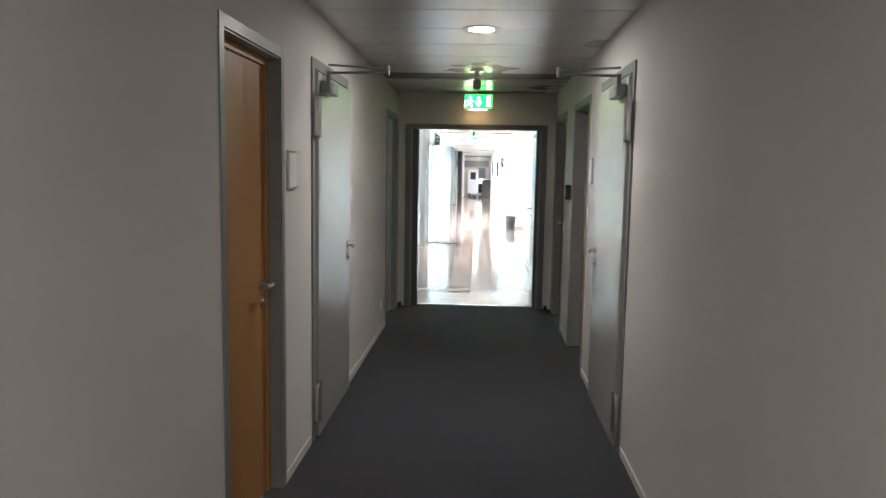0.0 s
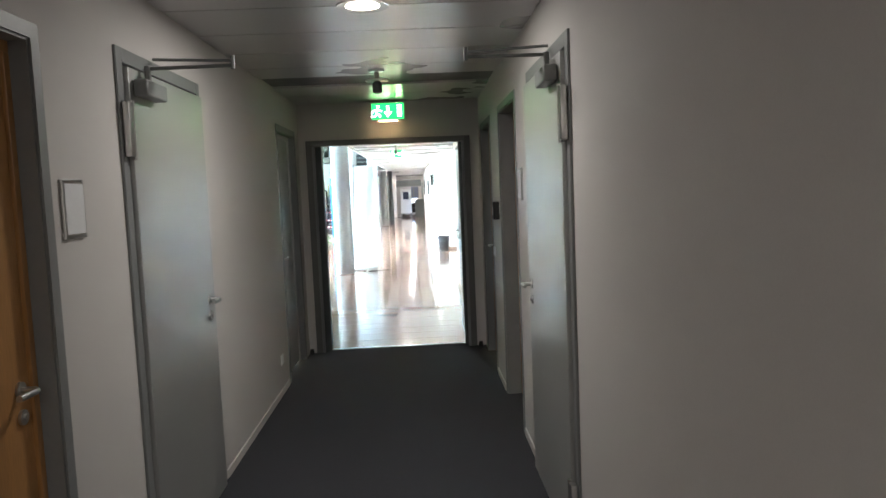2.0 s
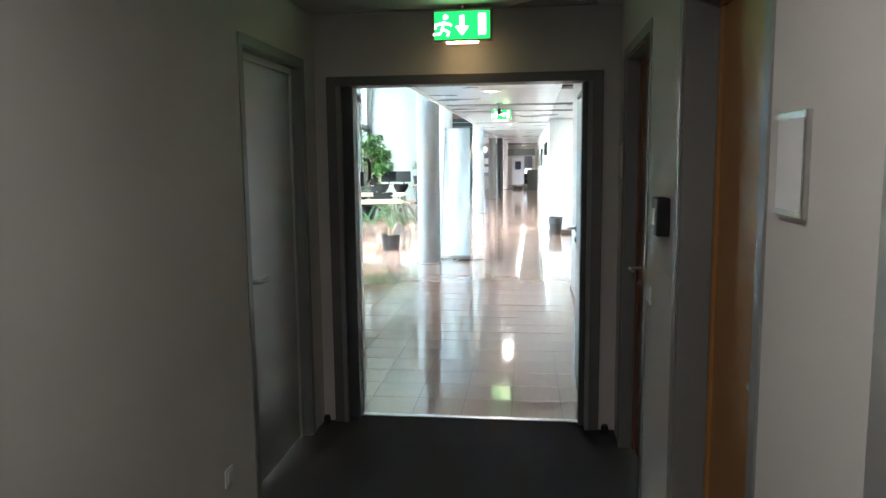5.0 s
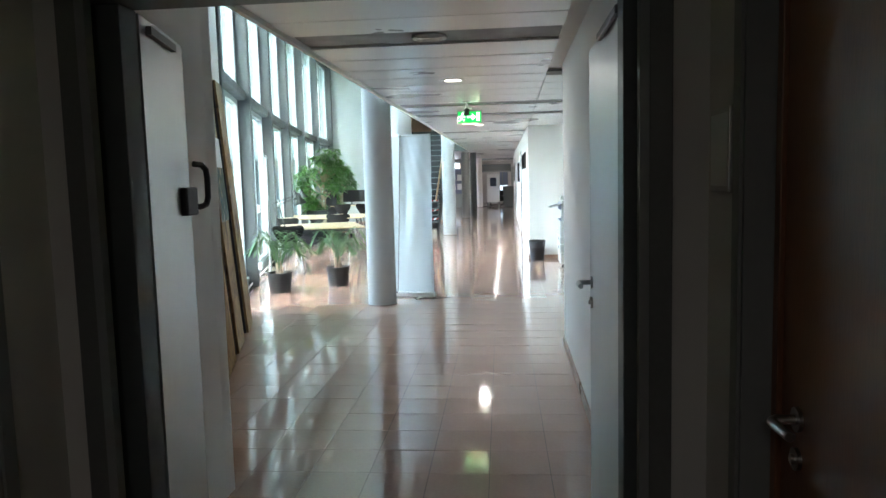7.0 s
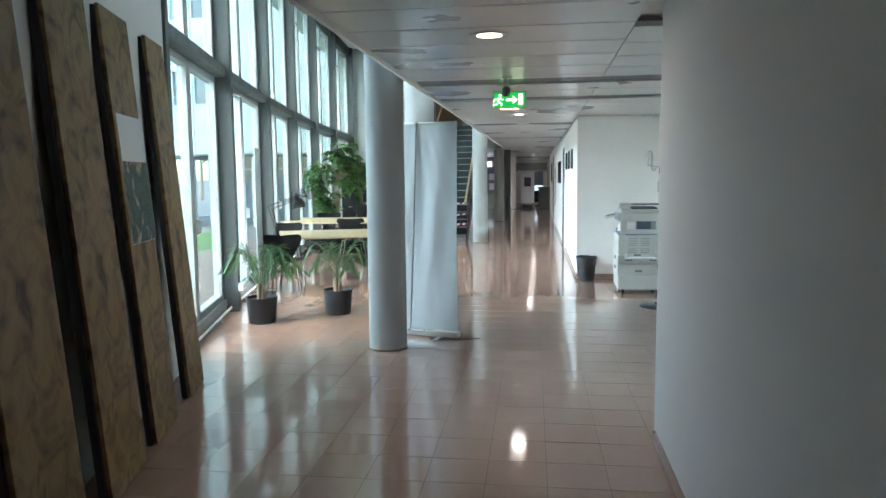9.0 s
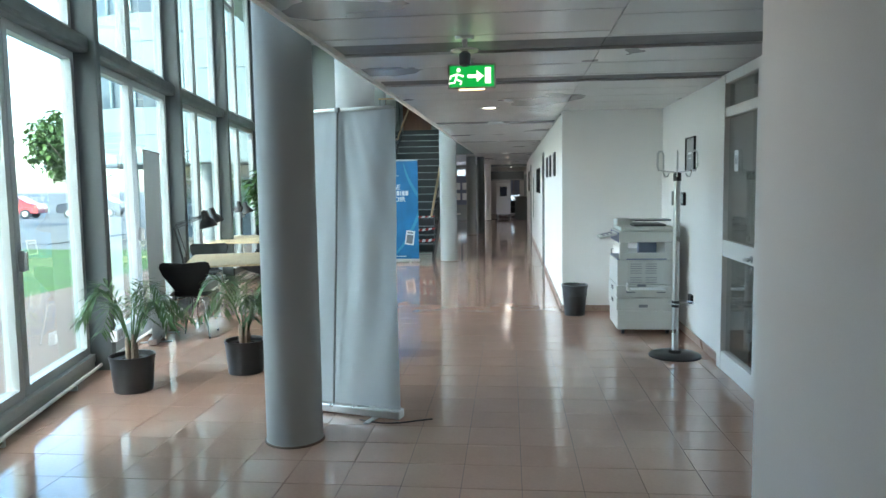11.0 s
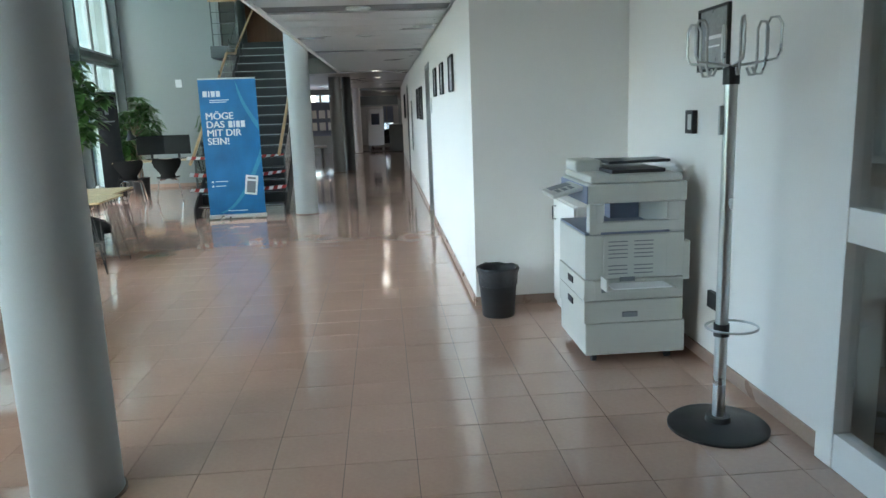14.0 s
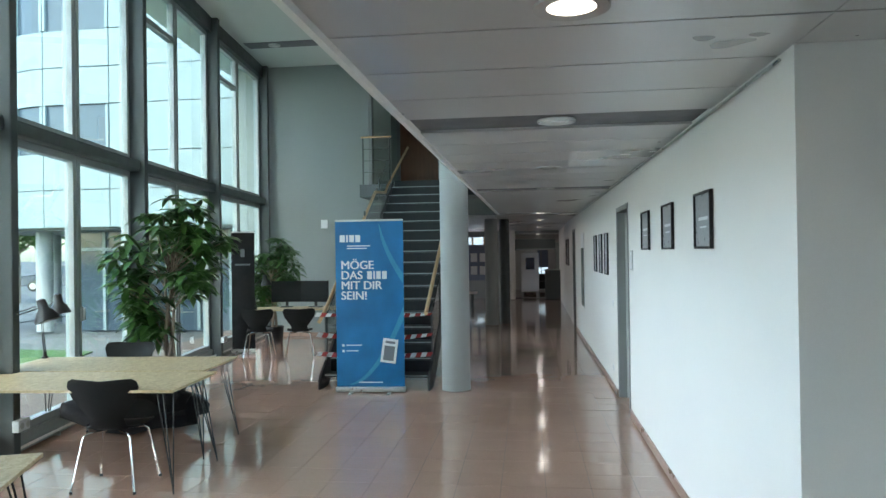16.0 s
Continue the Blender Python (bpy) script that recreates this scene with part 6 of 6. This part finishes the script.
def tree(x, y, h, r, rng):
    t = thing("tree", pose(x, y, -0.2), "leafy green tree beyond the forecourt", "tree", "trees outside")
    bm = NB()
    tube(bm, [(0, 0, 0), (0.05, 0.02, h * 0.25), (-0.04, 0.03, h * 0.5), (0, 0, h * 0.85)], 0.16, 8, 0.03)
    for k in range(7):
        a = k * 2.4
        z = h * (0.32 + 0.06 * k)
        tube(bm, [(0, 0, z), (0.4 * r * math.cos(a), 0.4 * r * math.sin(a), z + 0.12 * h), (0.75 * r * math.cos(a), 0.75 * r * math.sin(a), z + 0.2 * h)], 0.06, 6, 0.015)
    part("trunk", bm, BARK, t, "", True)
    bm = NB()
    for k in range(700):
        a, u = rng.uniform(0, 2 * math.pi), rng.uniform(-1, 1)
        s = rng.random() ** 0.4
        lob = 0.75 + 0.25 * math.sin(3 * a + 4 * u) * math.cos(5 * u)
        p = Vector((r * s * lob * math.sqrt(1 - u * u) * math.cos(a), r * s * lob * math.sqrt(1 - u * u) * math.sin(a), h * 0.62 + h * 0.36 * s * u * lob))
        for q in range(3):
            d = Vector((rng.uniform(-1, 1), rng.uniform(-1, 1), rng.uniform(-0.7, 0.5))).normalized()
            leaflet(bm, p, d, Vector((0, 0, 1)), rng.uniform(0.25, 0.45), rng.uniform(0.16, 0.26))
    leaf_thin("crown", bm, TREELEAF, t, "loose green foliage")


rng = random.Random(11)
for x, y, h, r in ((-22, 47, 6.5, 2.6), (-28, 45, 7.5, 3.0), (-27, 66, 9, 3.6), (-34, 65, 9, 3.8), (-40, 62, 9, 3.8), (-26, 32, 7, 2.6), (-36, 33, 8.5, 3.2), (-46, 42, 10, 4)):
    tree(x, y, h, r, rng)


def car(m, paint, label):
    c = thing("car", m, label, "car", "parked cars")
    bm = NB()
    prof = [(-2.05, 0.32), (-2.1, 0.62), (-1.95, 0.86), (-1.2, 0.95), (-0.6, 1.40), (0.75, 1.45), (1.5, 0.98), (2.0, 0.88), (2.1, 0.6), (2.05, 0.32)]
    rows = []
    for yy, k in ((-0.82, 0.0), (-0.86, 0.03), (0.86, 0.03), (0.82, 0.0)):
        rows.append([bm.verts.new((px, yy * (0.86 if pz > 1.2 else 1), pz + k)) for px, pz in prof])
    for a, b in zip(rows, rows[1:]):
        for i in range(len(prof)):
            bm.faces.new((a[i], a[(i + 1) % 10], b[(i + 1) % 10], b[i]))
    bm.faces.new(rows[0])
    bm.faces.new(rows[-1][::-1])
    part("body", bm, paint, c, "", True)
    for s in (-1, 1):
        bm = NB()
        box(bm, (-0.75, s * 0.77, 0.98), (0.95, s * 0.83, 1.33), 0.02)
        part("side_window", bm, WINDARK, c)
        for x in (-1.3, 1.3):
            bm = NB()
            tube(bm, [(x, s * 0.68, 0.31), (x, s * 0.88, 0.31)], 0.31, 20)
            wl = part("wheel", bm, BLACK, c, "", True)
            part("rim", tube(NB(), [(x, s * 0.881, 0.31), (x, s * 0.892, 0.31)], 0.19, 16), SATIN, wl, "", True)


car(pose(-33.0, 57, -0.17, 0, 0, 15), CARRED, "red parked car beyond the lawn")
car(pose(-38.5, 55, -0.17, 0, 0, 20), CARDARK, "dark parked car beyond the lawn")
car(pose(-28, 58.5, -0.17, 0, 0, 10), CARDARK, "dark parked car beyond the lawn")
um = thing("parasol", pose(-17.0, 31.5, -0.14), "closed blue garden parasol on the forecourt", "parasol")
part("canopy", lathe(NB(), [(0.05, 0.9), (0.17, 1.1), (0.13, 1.8), (0.08, 2.5), (0.02, 2.75)], 14), COPIERBLUE, um, "folded blue canopy", True)
part("pole", lathe(NB(), [(0.025, 0.05), (0.025, 2.7)], 10), SATIN, um, "", True)
part("base", lathe(NB(), [(0.3, 0.0), (0.3, 0.06), (0.05, 0.08)], 20), MULLION, um, "", True)

# ---- tiled floor ----
S, JX, GAP = 0.325, 0.06, 0.004


def tile_x(i, y):
    return JX + i * S - 0.012 * (y - 14.5)


floor = piece("floor_hall", box(NB(), (-7.2, 10.33, -0.15), (2.4, 52, -0.004)), GROUT, "pinkish-brown polished tile floor with thin dark joints", "floor")
bm = NB()
box(bm, (-S / 2 + GAP / 2, -S / 2 + GAP / 2, -0.006), (S / 2 - GAP / 2, S / 2 - GAP / 2, 0.0))
tile_mesh = mesh("tile", bm, TILE)
verts, faces = [], []
count = 0
for j in range(128):
    y = 10.36 + S / 2 + j * S
    for i in range(-22, 8):
        x = tile_x(i, y) + S / 2
        if x + S / 2 < facade_x(min(y, 33.7)) - 0.05 or x - S / 2 > (2.12 if 15 < y < 22 else 1.06):
            continue
        if 10.4 < y < 20.0 and -1.4 < x < 1.5 and count < 290:
            t = new("tile", tile_mesh)
            t.parent = floor
            t.location = (x, y, random.uniform(-0.0006, 0.0006))
            t.rotation_euler = (random.uniform(-0.0012, 0.0012), random.uniform(-0.0012, 0.0012), 0.012)
            count += 1
        else:
            h, z = S / 2 - GAP / 2, random.uniform(-0.0006, 0.0006)
            tx, ty = random.uniform(-0.0004, 0.0004), random.uniform(-0.0004, 0.0004)
            b = len(verts)
            for zz in (-0.006, None):
                for sx, sy in ((-1, -1), (1, -1), (1, 1), (-1, 1)):
                    verts.append((x + sx * h - 0.012 * sy * h, y + sy * h + 0.012 * sx * h, zz if zz else z + sx * tx + sy * ty))
            faces += [(b + 4, b + 5, b + 6, b + 7)] + [(b + k, b + (k + 1) % 4, b + 4 + (k + 1) % 4, b + 4 + k) for k in range(4)]
me = bpy.data.meshes.new("tiles")
me.from_pydata(verts, [], faces)
me.materials.append(TILE)
rest = new("tiles", me)
rest.parent = floor
tagged(rest, kind="stuff")
